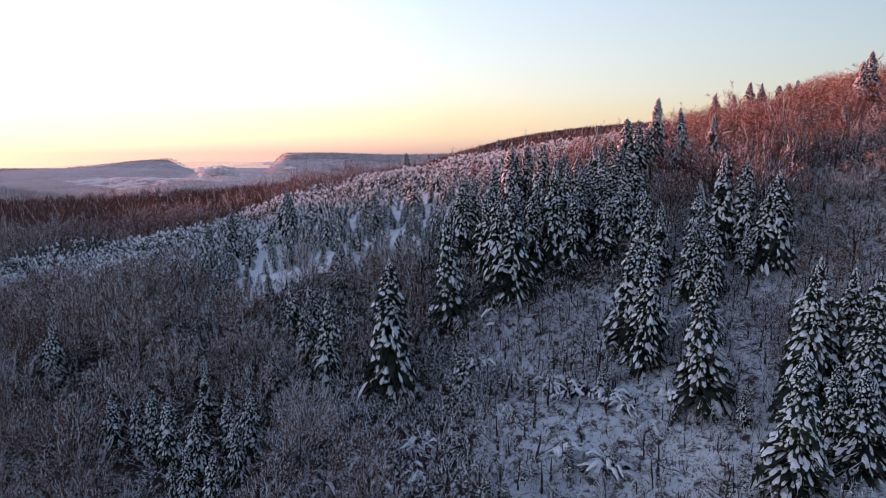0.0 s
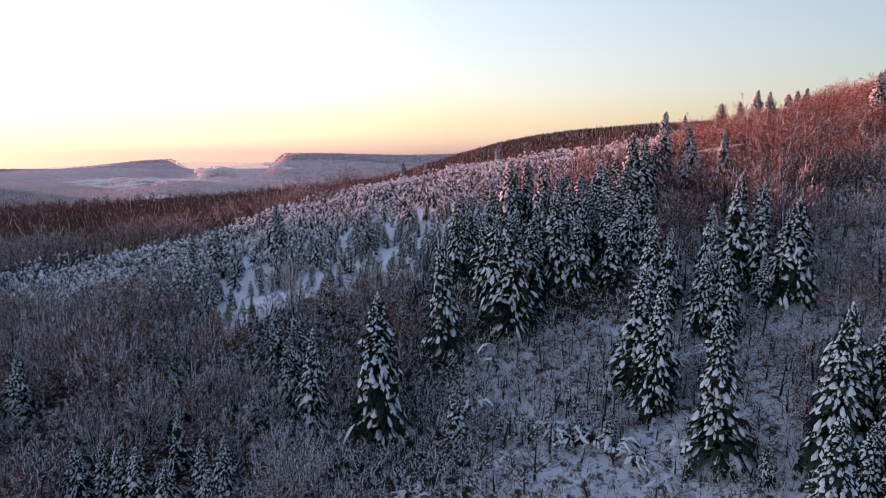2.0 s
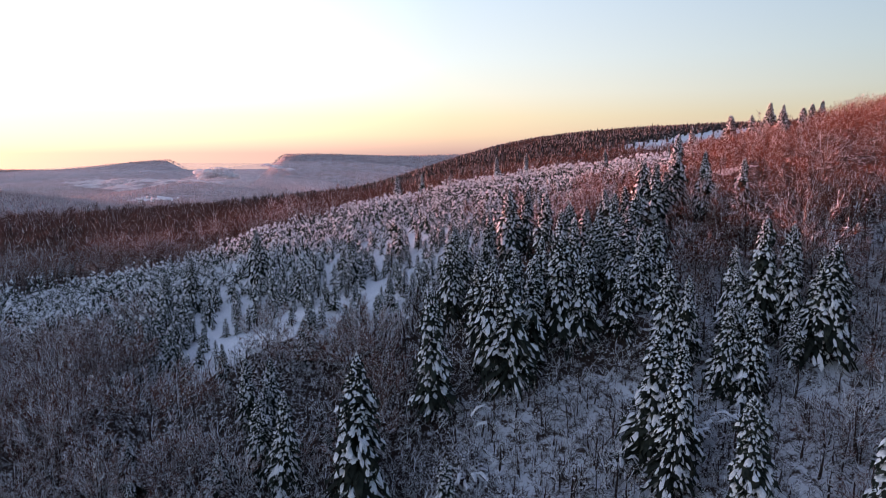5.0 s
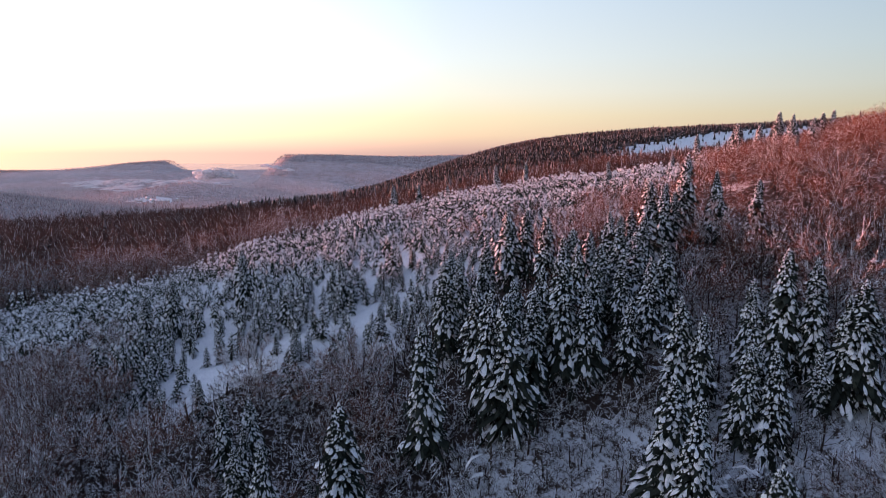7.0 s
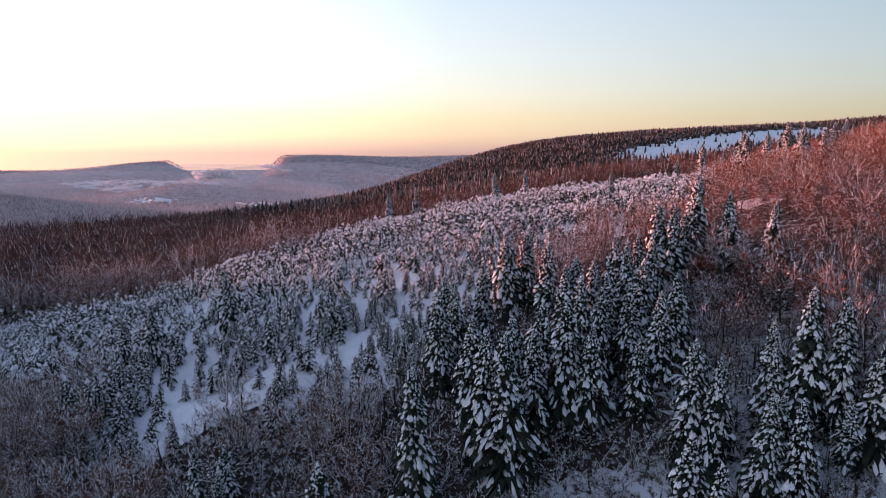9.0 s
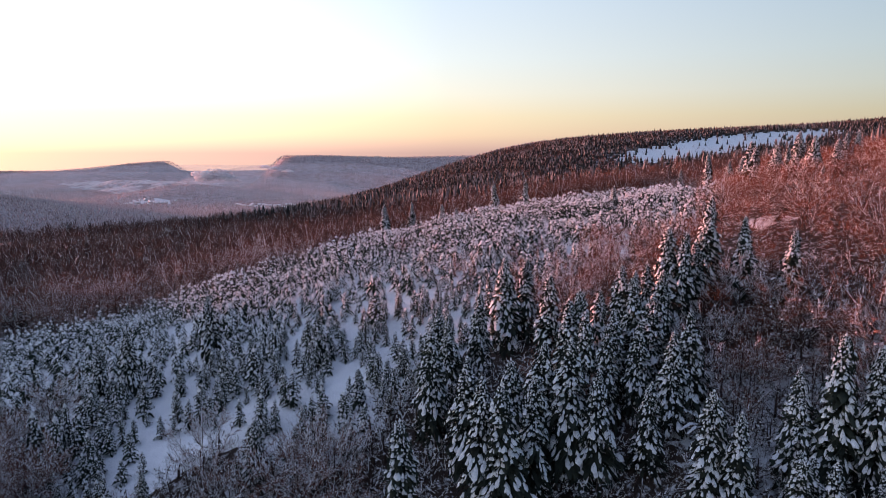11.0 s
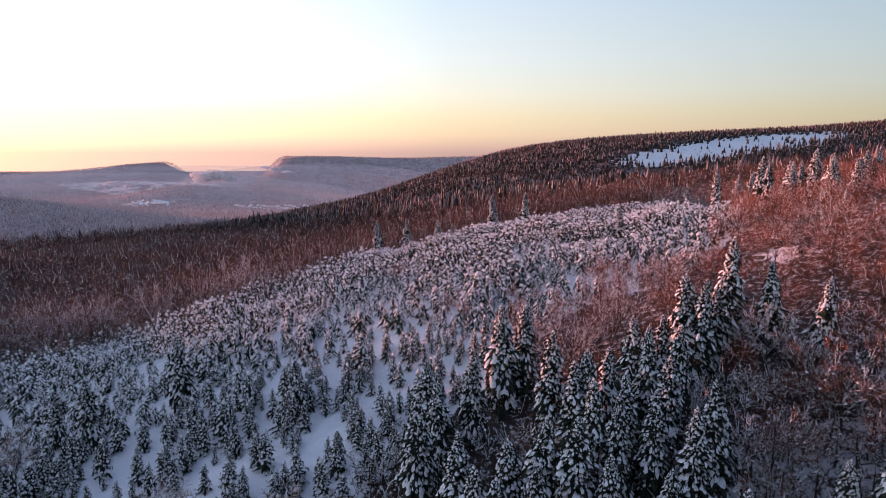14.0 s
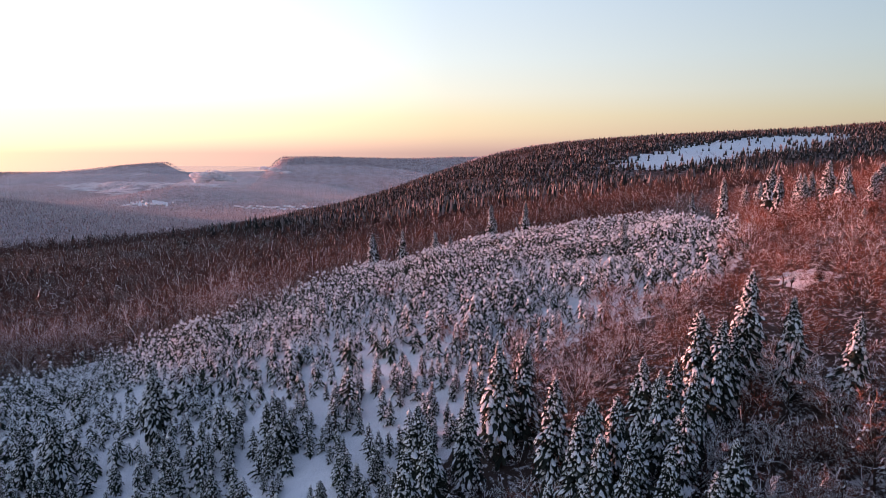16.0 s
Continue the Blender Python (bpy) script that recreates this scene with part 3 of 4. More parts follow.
# ---- bare trees ----
def bare_tree(height, spread, limbs, subs, twigs, seed, snowy, thick=1.0, cheap=False, clots=0.0):
    """A leafless tree: limbs that fan out to a rounded crown, forks and fine twigs, and snow along their upper sides."""
    rnd = np.random.default_rng(seed)
    wood, fine, snow = Shape(), Shape(), Shape()
    up = np.array((0, 0, 1.0))
    top = np.array((rnd.normal(0, 0.03), rnd.normal(0, 0.03), 0.5)) * height
    base_r = 0.0075 * height * thick
    tube(wood, [(0, 0, -0.5), top * 0.45 + rnd.normal(0, 0.06, 3), top, top * 1.0 + up * 0.3 * height], [base_r * 1.2, base_r, base_r * 0.6, base_r * 0.2], 3 if cheap else 5)

    def across(d, e):
        s = np.cross(d, e)
        return s / (np.linalg.norm(s) + 1e-6)

    def ribbon(shape, p, q, w0, w1, side):
        shape.add([p - side * w0, p + side * w0, q + side * w1, q - side * w1], [(0, 1, 2), (0, 2, 3)])

    for i in range(limbs):
        tilt = 0.1 + 1.35 * math.sqrt((i + 0.5) / limbs) + rnd.normal(0, 0.08)
        t = i * 2.4 + rnd.normal(0, 0.3)
        out = np.array((math.cos(t) * math.sin(tilt), math.sin(t) * math.sin(tilt), math.cos(tilt)))
        end = np.array((out[0] * spread * 0.38, out[1] * spread * 0.38, 0.46 + 0.46 * out[2])) * height * rnd.uniform(0.88, 1.1)
        start = top * rnd.uniform(0.4, 1.0) * (1.1 - 0.35 * tilt)
        mid = (start + end) / 2 + np.array((out[0], out[1], -0.4)) * 0.05 * height
        r = base_r * (0.26 if cheap else 0.34)
        if cheap:
            s = across(end - start, rnd.normal(0, 1, 3))
            ribbon(wood, start, mid, r * 0.9, r * 0.6, s)
            ribbon(wood, mid, end, r * 0.6, r * 0.2, s)
        else:
            tube(wood, [start, mid, end], [r, r * 0.65, r * 0.2], 3)
        if rnd.random() < snowy + 0.25:
            for p, q in ((start, mid), (mid, end)):
                ribbon(snow, p + up * r * 1.1, q + up * r * 0.8, r * 1.3, r * 0.8, across(q - p, up))
        for j in range(subs):
            e = rnd.uniform(0.3, 1.0)
            p = start + (mid - start) * e * 2 if e < 0.5 else mid + (end - mid) * (e * 2 - 1)
            g = rnd.normal(0, 1, 3)
            f = out * 0.7 + g / np.linalg.norm(g) * 0.65 + up * 0.35
            f /= np.linalg.norm(f)
            size = 0.17 * height * rnd.uniform(0.6, 1.2)
            q = p + f * size
            w = 0.0019 * thick * height
            s = across(f, rnd.normal(0, 1, 3)) * w
            wood.add([p - s, p + s, q], [(0, 1, 2)])
            if rnd.random() < snowy:
                ribbon(snow, p + up * w, q + up * w, w * 1.8, w * 1.1, across(f, up))
            if rnd.random() < clots:
                g, c = rnd.uniform(0.05, 0.13), p + (q - p) * rnd.uniform(0.4, 1.0)
                a = rnd.uniform(0, 6.28)
                ring = [c + np.array((math.cos(a + t2), math.sin(a + t2), -0.35)) * g * rnd.uniform(0.7, 1.5) for t2 in (0, 1.57, 3.14, 4.71)]
                snow.add(ring + [c + up * g], [(0, 1, 4), (1, 2, 4), (2, 3, 4), (3, 0, 4)])
            for k in range(twigs):
                c = p + (q - p) * rnd.uniform(0.15, 1.0)
                g = rnd.normal(0, 1, 3)
                n = f * 0.5 + out * 0.4 + g / np.linalg.norm(g) * 0.85 + up * 0.15
                n /= np.linalg.norm(n)
                l = 0.085 * height * rnd.uniform(0.6, 1.25)
                w2 = 0.0026 * thick * height
                s = across(n, rnd.normal(0, 1, 3)) * w2
                fine.add([c - s, c + s, c + n * l], [(0, 1, 2)])
                if rnd.random() < snowy * 0.7:
                    s = across(n, up) * w2 * 1.6
                    snow.add([c - s + up * w2, c + s + up * w2, c + n * l * 0.85 + up * w2 * 1.5], [(0, 1, 2)])
    return wood, fine, snow


def merged(shapes):
    s = Shape()
    for k, part in enumerate(shapes):
        v, f, _ = part.arrays()
        s.add(v, f, k)
    return s.arrays()


BARE = 11.0


def bare_thing(shapes, label, group="bare trees on the slope"):
    ob = tagged(new("bare_tree"), label, "bare tree", group)
    shape_part("trunk", shapes[0], limb_mat, ob, "dark trunk with ascending limbs")
    tagged(shape_part("twig_crown", shapes[1], twig_mat, ob, "fine reddish brown leafless twigs"), kind="stuff")
    tagged(shape_part("snow_load", shapes[2], bough_snow_mat, ob, "thin white snow along the branches"), kind="stuff")
    return ob


bare_masters = [bare_thing(bare_tree(BARE, sp, 15, 8, 12, 400 + k, sn, 0.95, False, 0.35), lab) for k, (sp, sn, lab) in enumerate((
    (1.0, 0.5, "leafless broad-crowned tree dusted with snow"),
    (1.25, 0.32, "wide leafless tree with dense reddish twigs"),
    (0.8, 0.55, "slender leafless tree with snow-lined branches"),
    (1.1, 0.9, "leafless tree with thick snow on its branches"),
    (0.95, 0.25, "leafless brown tree with fine ascending twigs"),
))]



def thinned(x, y):
    """The open place in front of the young trees."""
    return -46 < x < -12 and 92 < y < 120 and (int(x * 11 + y * 5) % 10) < 7


wood_spots = []
for x, y, rnd in scatter(-200, 150, 45, 320, 5.6, 41):
    c = cover(x, y)
    if abs(x) > 0.85 * (y - 30) + 25 or not free(x, y, 2.0 if y < 200 else 3.6) or y < 112 and lee(x, y) or thinned(x, y):
        continue
    if c == 1:
        if x > -14 and y < 130 and x < 30 and rnd.random() < 0.75:
            continue
        if (52 < x < 66 and 148 < y < 172 or 36 < x < 44 and 126 < y < 136) and rnd.random() < 0.6:
            continue
        h = rnd.uniform(7.5, 11.5)
        if y > far_edge(x) and x < right_edge(y):
            h *= 1.25
        elif x > 15:
            if y > 118 and rnd.random() < 0.93:
                continue
            h *= rnd.uniform(0.6, 0.95)
        wood_spots.append((x, y, h, rnd.uniform(0.95, 1.3) * (0.85 if x < 0 and y < 120 else 1.0) * (1.15 if x > 15 else 1.0)))
    elif c == 0 and rnd.random() < 0.012:
        wood_spots.append((x, y, rnd.uniform(4, 7), 1.2))
# the dense wood at the foot of the plantation
for x, y, rnd in scatter(-125, -8, 62, 135, 5.2, 45):
    if abs(x) < 0.85 * y and y < near_edge(x) and free(x, y, 2.0) and not lee(x, y) and not thinned(x, y):
        wood_spots.append((x, y, rnd.uniform(6.5, 10.5), rnd.uniform(0.85, 1.15)))
# brush under the near wood
brush_spots = []
for x, y, rnd in scatter(-95, 75, 50, 122, 2.5, 42):
    if abs(x) > 0.75 * y or y > near_edge(x) or not free(x, y, 1.4) or x < -30 and rnd.random() < 0.3:
        continue
    if 6 < x < 28 and 66 < y < 78 and rnd.random() < 0.35:
        continue
    brush_spots.append((x, y, rnd.uniform(2.2, 5.5) * (0.6 if lee(x, y) else 1.0), rnd.uniform(1.0, 1.6)))
for x, y, rnd in scatter(-6, 42, 78, 101, 2.6, 46):
    if free(x, y, 1.2):
        brush_spots.append((x, y, rnd.uniform(2.0, 4.5), rnd.uniform(1.1, 1.5)))
for x, y, rnd in scatter(30, 75, 95, 130, 4.2, 44):
    if cover(x, y) == 1 and free(x, y, 1.5):
        brush_spots.append((x, y, rnd.uniform(2.5, 4.5), rnd.uniform(1.1, 1.6)))
# single bare trees that stand out
wood_spots += [(-11.0, 106.0, 10.0, 1.5), (-15.0, 108.5, 9.0, 1.4), (-7.0, 104.0, 8.0, 1.4), (8.5, 151.0, 6.5, 1.1), (-30.0, 200.0, 9.0, 1.2), (-36.0, 196.0, 9.0, 1.3),
               (25.0, 132.0, 9.5, 1.3), (23.0, 129.0, 8.0, 1.3), (30.0, 135.0, 9.0, 1.3), (34.0, 138.0, 9.0, 1.3), (39.0, 140.0, 9.0, 1.2), (20.0, 138.0, 10.0, 1.2),
               (47.0, 110.0, 12.0, 1.3), (52.0, 104.0, 12.0, 1.3), (56.0, 112.0, 11.0, 1.3), (50.0, 98.0, 12.0, 1.2), (66.0, 145.0, 11.0, 1.4), (72.0, 140.0, 10.0, 1.4)]
near = sorted(wood_spots, key=lambda p: p[1] + 0.3 * abs(p[0]))
plant(bare_masters, near[:290], BARE, 0.1)
bare_kinds = [merged(bare_tree(BARE, 0.9 + 0.15 * (k % 3), 12, 7, 12, 500 + k, 0.3 + 0.15 * (k % 3), 0.95, True, 0.3)) for k in range(6)]
far_kinds = [merged(bare_tree(BARE, 0.9 + 0.15 * (k % 3), 9, 5, 9, 520 + k, 0.06 + 0.07 * (k % 3), 1.1, True, 0.1)) for k in range(6)]
brush_kinds = [merged(bare_tree(4.0, 1.25, 8, 3, 6, 540 + k, 0.12 + 0.12 * (k % 3), 3.6, True, 0.7)) for k in range(6)]


def wood_object(name, kinds, part_spots, built, label, tip_mat=twig_mat):
    rows = [(i % 6, x, y, land_at(x, y) - 0.1, h / built * w, 1 / w, i * 2.4) for i, (x, y, h, w) in enumerate(part_spots)]
    tagged(joined(name, kinds, rows, [limb_mat, tip_mat, bough_snow_mat], lean=0.04), label, "bare woods", kind="stuff")


deep = [p for p in near[290:] if p[1] > far_edge(p[0]) + 38 and p[0] < right_edge(p[1])]
edge = [p for p in near[290:] if p[1] >= 205 and p not in deep]
wood_object("bare_wood", bare_kinds, [p for p in near[290:] if p[1] < 205 and p not in deep], BARE, "bare reddish brown winter wood dusted with snow")
wood_object("wood_edge", far_kinds, edge, BARE, "tall bare trees along the edge of the plantation")
# round, densely twigged crowns on the sunlit slope
def round_crown(height, spread, twigs, seed, snowy):
    """A low-forked tree whose fine twigs end in one rounded dome."""
    rnd = np.random.default_rng(seed)
    s = Shape()
    fork = np.array((0, 0, 0.2 * height))
    tube(s, [(0, 0, -0.3), fork], [0.016 * height, 0.013 * height], 3)
    lumps = [(rnd.uniform(0, 6.28), rnd.uniform(0.2, 1.3), rnd.uniform(0.8, 1.15)) for k in range(7)]

    def dome(t, e):
        """A point on the uneven outline of the crown."""
        grow = max(b * math.cos(min(1.5, math.hypot((t - a + 3.14) % 6.28 - 3.14, e - c) * 1.1)) for a, c, b in lumps)
        grow = 0.72 + 0.33 * max(0.0, grow)
        return np.array((math.cos(t) * math.cos(e) * spread * 0.5, math.sin(t) * math.cos(e) * spread * 0.5, 0.42 + 0.55 * math.sin(e))) * height * grow

    for k in range(12):
        end = dome(k * 2.4, rnd.uniform(0.1, 1.3)) * 0.85
        w = np.array((-math.sin(k * 2.4), math.cos(k * 2.4), 0)) * 0.006 * height
        s.add([fork - w, fork + w, end], [(0, 1, 2)], 0)
    for k in range(twigs):
        t, e = rnd.uniform(0, 6.28), math.asin(rnd.uniform(-0.25, 1.0))
        tip = dome(t, e) * rnd.uniform(0.8, 1.03)
        way_in = fork - tip
        root = tip + way_in / np.linalg.norm(way_in) * height * rnd.uniform(0.045, 0.1) + rnd.normal(0, 0.022, 3) * height
        g = rnd.normal(0, 1, 3)
        w = np.cross(way_in, g)
        w = w / (np.linalg.norm(w) + 1e-6) * 0.0036 * height
        s.add([root - w, root + w, tip], [(0, 1, 2)], 2 if rnd.random() < snowy else 1)
    return s.arrays()


round_kinds = [round_crown(8.0, 1.0 + 0.12 * (k % 3), 1250, 560 + k, 0.08 + 0.06 * (k % 3)) for k in range(6)]
shrub_kinds = [round_crown(8.0, 1.1 + 0.12 * (k % 3), 240, 570 + k, 0.04 + 0.03 * (k % 3)) for k in range(6)]
round_spots = []
for x, y, rnd in scatter(14, 185, 112, 275, 6.1, 47):
    if cover(x, y) != 1 or abs(x) > 0.74 * y + 12 or not free(x, y, 2.2):
        continue
    if 60 < x < 67 and 149 < y < 157 and rnd.random() < 0.8 or 36 < x < 44 and 124 < y < 129:
        continue
    round_spots.append((x, y, rnd.uniform(4.6, 8.2), rnd.uniform(0.85, 1.15)))
shrub_spots = []
for x, y, rnd in scatter(-125, 72, 180, 285, 3.6, 48):
    if far_edge(x) + 1 < y < far_edge(x) + 15 and x < right_edge(y) and free(x, y, 2.0):
        shrub_spots.append((x, y, rnd.uniform(3.5, 6.5), rnd.uniform(0.9, 1.2)))
wood_object("edge_shrubs", shrub_kinds, shrub_spots, 8.0, "dense bare shrubs under the wood edge")
wood_object("round_crowned_wood", round_kinds, round_spots, 8.0, "rounded bare trees with dense orange-red twigs", crown_twig_mat)
wood_object("brushwood", brush_kinds, brush_spots, 4.0, "low dark leafless brush with snow on its twigs", limb_mat)


# ---- far woods ----
def cone_tree(height, radius, seed, tiers=2, sides=5, white=0.25):
    rnd = np.random.default_rng(seed)
    s = Shape()
    for i in range(tiers):
        z0, z1 = height * (0.06 + 0.42 * i), height * (1.0 if i == tiers - 1 else 0.66)
        r = radius * (1 - 0.42 * i)
        ring = [(r * math.cos(6.283 * k / sides + i) * rnd.uniform(0.75, 1.2), r * math.sin(6.283 * k / sides + i) * rnd.uniform(0.75, 1.2), z0 - rnd.uniform(0, 0.1) * height) for k in range(sides)]
        for k in range(sides):
            p, q, t = np.array(ring[k]), np.array(ring[(k + 1) % sides]), np.array((0, 0, z1))
            if rnd.random() < white and sides == 4:
                s.add([p, q, t], [(0, 1, 2)], 1)
            elif rnd.random() < white:
                e = rnd.uniform(0.25, 0.6)
                s.add([p, q, p + (t - p) * e, q + (t - q) * e, t], [(0, 1, 3), (0, 3, 2)], 0)
                s.add([p + (t - p) * e, q + (t - q) * e, t], [(0, 1, 2)], 1)
            else:
                s.add([p, q, t], [(0, 1, 2)], 0)
    return s.arrays()


def twig_fan(height, count, seed, wide):
    """A far leafless crown: thin rising slivers."""
    rnd = np.random.default_rng(seed)
    s = Shape()
    core = np.array((0, 0, 0.5 * height))
    for k in range(count):
        t, e = rnd.uniform(0, 6.28), math.asin(rnd.uniform(-0.5, 1.0))
        b = core + np.array((math.cos(t) * math.cos(e) * 0.3, math.sin(t) * math.cos(e) * 0.3, math.sin(e) * 0.45)) * height * rnd.uniform(0.7, 1.1)
        a = core + (b - core) * rnd.uniform(0.3, 0.6) + rnd.normal(0, 0.04, 3) * height
        w = np.array((-math.sin(t + k), math.cos(t + k), rnd.normal(0, 0.4))) * wide * height
        s.add([a - w, a + w, b], [(0, 1, 2)], 1 if rnd.random() < 0.08 else 0)
    s.add([(-0.1, 0, 0), (0.1, 0, 0), (0, 0.05, height * 0.7)], [(0, 1, 2)], 0)
    return s.arrays()


cones = [cone_tree(12, 3.1, 600 + k, 1 + k % 2, 5, 0.4) for k in range(5)]
fans = [twig_fan(12, 52, 620 + k, 0.009) for k in range(5)]
thin_fans = [twig_fan(12, 13, 630 + k, 0.02) for k in range(5)]
spruce_rows, thin_rows = [], []
bare_rows = [(i % 5, x, y, land_at(x, y) - 0.2, h / 12 * w, 1 / w, i * 2.4) for i, (x, y, h, w) in enumerate(deep)]
for x, y, rnd in scatter(-900, 1000, 255, 1320, 4.8, 51):
    if abs(x) > 0.8 * y + 30 or (y < 315 and -200 < x < 150):
        continue
    z = land_at(x, y)
    if rnd.random() < min(0.95, 1.1 * meadow(x, y)):
        continue
    mixed = noise.noise((x / 90, y / 90, 3.0)) + 0.25 * noise.noise((x / 25, y / 25, 5.0))
    wooded = mixed + (0.4 if y > 400 and x > -0.22 * y else -0.3)
    row = (int(rnd.integers(5)), x, y, z - 0.3, rnd.uniform(0.5, 0.95) * (1.05 if y < 430 else 0.8), rnd.uniform(0.85, 1.25), rnd.uniform(0, 6.28))
    (spruce_rows if wooded > rnd.uniform(-0.15, 0.8) else bare_rows if y < 430 else thin_rows).append(row)
tagged(joined("spruce_forest", cones, spruce_rows, [far_spruce_mat, shaded_hill_frost_mat]), "dark spruce forest dusted with snow on the far slopes", "forest", kind="stuff")
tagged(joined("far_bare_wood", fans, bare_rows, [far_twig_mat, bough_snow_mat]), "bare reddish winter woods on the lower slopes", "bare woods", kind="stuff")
tagged(joined("hillside_bare_wood", thin_fans, thin_rows, [far_twig_mat, shaded_hill_frost_mat]), "bare brown winter woods on the far hill", "bare woods", kind="stuff")

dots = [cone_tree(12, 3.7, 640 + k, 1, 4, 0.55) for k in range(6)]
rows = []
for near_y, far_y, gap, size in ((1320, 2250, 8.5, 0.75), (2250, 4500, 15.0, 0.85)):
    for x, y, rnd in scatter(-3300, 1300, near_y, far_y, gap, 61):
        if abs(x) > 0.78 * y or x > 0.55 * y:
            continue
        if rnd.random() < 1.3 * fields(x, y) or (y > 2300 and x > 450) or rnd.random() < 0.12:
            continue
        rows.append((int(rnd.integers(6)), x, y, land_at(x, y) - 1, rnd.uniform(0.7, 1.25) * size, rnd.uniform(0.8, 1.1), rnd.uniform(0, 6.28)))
tagged(joined("distant_forest", dots, rows, [haze_tinted_wood_mat, haze_tinted_frost_mat]), "frosted forest on the distant ridges, its colours tinted with haze", "forest", kind="stuff")


# ---- the bank: saplings and bushes in the snow ----
def sapling(height, stems, seed):
    """A clump of thin upright stems with a few side twigs and clots of snow."""
    rnd = np.random.default_rng(seed)
    s = Shape()
    for k in range(stems):
        a = np.array((rnd.normal(0, 0.35), rnd.normal(0, 0.35), -0.1))
        lean = np.array((rnd.normal(0, 0.16), rnd.normal(0, 0.16), 1.0)) * height * rnd.uniform(0.5, 1.0)
        w = np.array((math.cos(k * 2.1), math.sin(k * 2.1), 0)) * 0.026
        b = a + lean
        s.add([a - w, a + w, b], [(0, 1, 2)], 0)
        for j in range(5):
            q = rnd.uniform(0.35, 0.95)
            p = a + lean * q
            e = p + rnd.normal(0, 0.16, 3) * height + np.array((0, 0, 0.12 * height))
            s.add([p - w * 0.7, p + w * 0.7, e], [(0, 1, 2)], 0)
            if rnd.random() < 0.5:
                u = np.array((0, 0, 0.03))
                t = np.array((-w[1], w[0], 0)) * 2.2
                s.add([p - t + u, p + t + u, e + u], [(0, 1, 2)], 1)
        if rnd.random() < 0.35:
            c, g = a + lean * rnd.uniform(0.5, 1.0), 0.13
            s.add([c + (g, 0, 0), c + (-g, g, 0), c + (-g, -g, 0), c + (0, 0, g), c - (0, 0, g * 0.6)], [(0, 1, 3), (1, 2, 3), (2, 0, 3), (1, 0, 4), (2, 1, 4), (0, 2, 4)], 1)
    return s.arrays()


sapling_kinds = [sapling(3.0, 6, 700 + k) for k in range(8)]
rows = []
for x, y, rnd in scatter(-70, 62, 48, 118, 1.9, 71):
    if y > near_edge(x) + 4 or not free(x, y, 0.9) or abs(x) > 0.72 * y:
        continue
    open_snow = math.exp(-((x - 12) / 9) ** 2 - ((y - 72) / 7) ** 2) + 0.9 * math.exp(-((x - 24) / 5) ** 2 - ((y - 72) / 8) ** 2) + math.exp(-((x - 25) / 4) ** 2 - ((y - 103) / 4) ** 2)
    if rnd.random() < 0.85 * open_snow or rnd.random() < 0.1:
        continue
    rows.append((int(rnd.integers(8)), x, y, land_at(x, y), rnd.uniform(0.6, 1.35), 1.0, rnd.uniform(0, 6.28)))
for x, y, rnd in scatter(-22, 6, 55, 92, 1.35, 72):
    if free(x, y, 0.9):
        rows.append((int(rnd.integers(8)), x, y, land_at(x, y), rnd.uniform(0.6, 1.25), 1.0, rnd.uniform(0, 6.28)))
tagged(joined("sapling_thicket", sapling_kinds, rows, [limb_mat, bough_snow_mat]), "thin leafless saplings in snow on the bank", "saplings", kind="stuff")


def snowy_bush(seed, arch):
    """Thin stems bowed over in arcs, each with a ridge of snow on its back."""
    rnd = np.random.default_rng(seed)
    wood, snow = Shape(), Shape()
    for k in range(26):
        t = rnd.uniform(0, 6.28)
        r, h = rnd.uniform(0.7, 1.7) * arch, rnd.uniform(0.9, 2.2)
        d = np.array((math.cos(t), math.sin(t), 0))
        a = np.array((rnd.normal(0, 0.25), rnd.normal(0, 0.25), -0.1))
        pts = [a, a + d * r * 0.35 + (0, 0, h * 0.85), a + d * r * 0.8 + (0, 0, h), a + d * r * 1.25 + (0, 0, h * 0.72)]
        tube(wood, pts, [0.03, 0.025, 0.018, 0.006], 3)
        for j in range(6):
            q = rnd.uniform(0.8, 3.0)
            i = min(int(q), 2)
            p = pts[i] + (pts[i + 1] - pts[i]) * (q - i)
            e = p + rnd.normal(0, 0.3, 3) - (0, 0, 0.1)
            w = np.array((-d[1], d[0], 0)) * 0.02
            wood.add([p - w, p + w, e], [(0, 1, 2)])
        if k % 4 != 3:
            g = rnd.uniform(0.10, 0.24)
            side = np.array((-d[1], d[0], 0)) * g
            v = []
            for p, w in ((pts[1], 0.35), (pts[2], 1.0), (pts[3], 0.5)):
                v += [p + side * w - (0, 0, 0.03), p + np.array((0, 0, g * 0.9 * w)), p - side * w - (0, 0, 0.03)]
            f = []
            for i in range(2):
                b = i * 3
                f += [(b, b + 1, b + 4), (b, b + 4, b + 3), (b + 1, b + 2, b + 5), (b + 1, b + 5, b + 4)]
            snow.add(v, f)
    ob = tagged(new("snowy_bush"), "low leafless bush bowed under snow on the bank", "bush", "snowy bushes on the bank")
    shape_part("stem_clump", wood, limb_mat, ob)["kind"] = "stuff"
    tagged(shape_part("snow_load", snow, bough_snow_mat, ob, "white snow ridges on bowed stems", True), kind="stuff")
    return ob


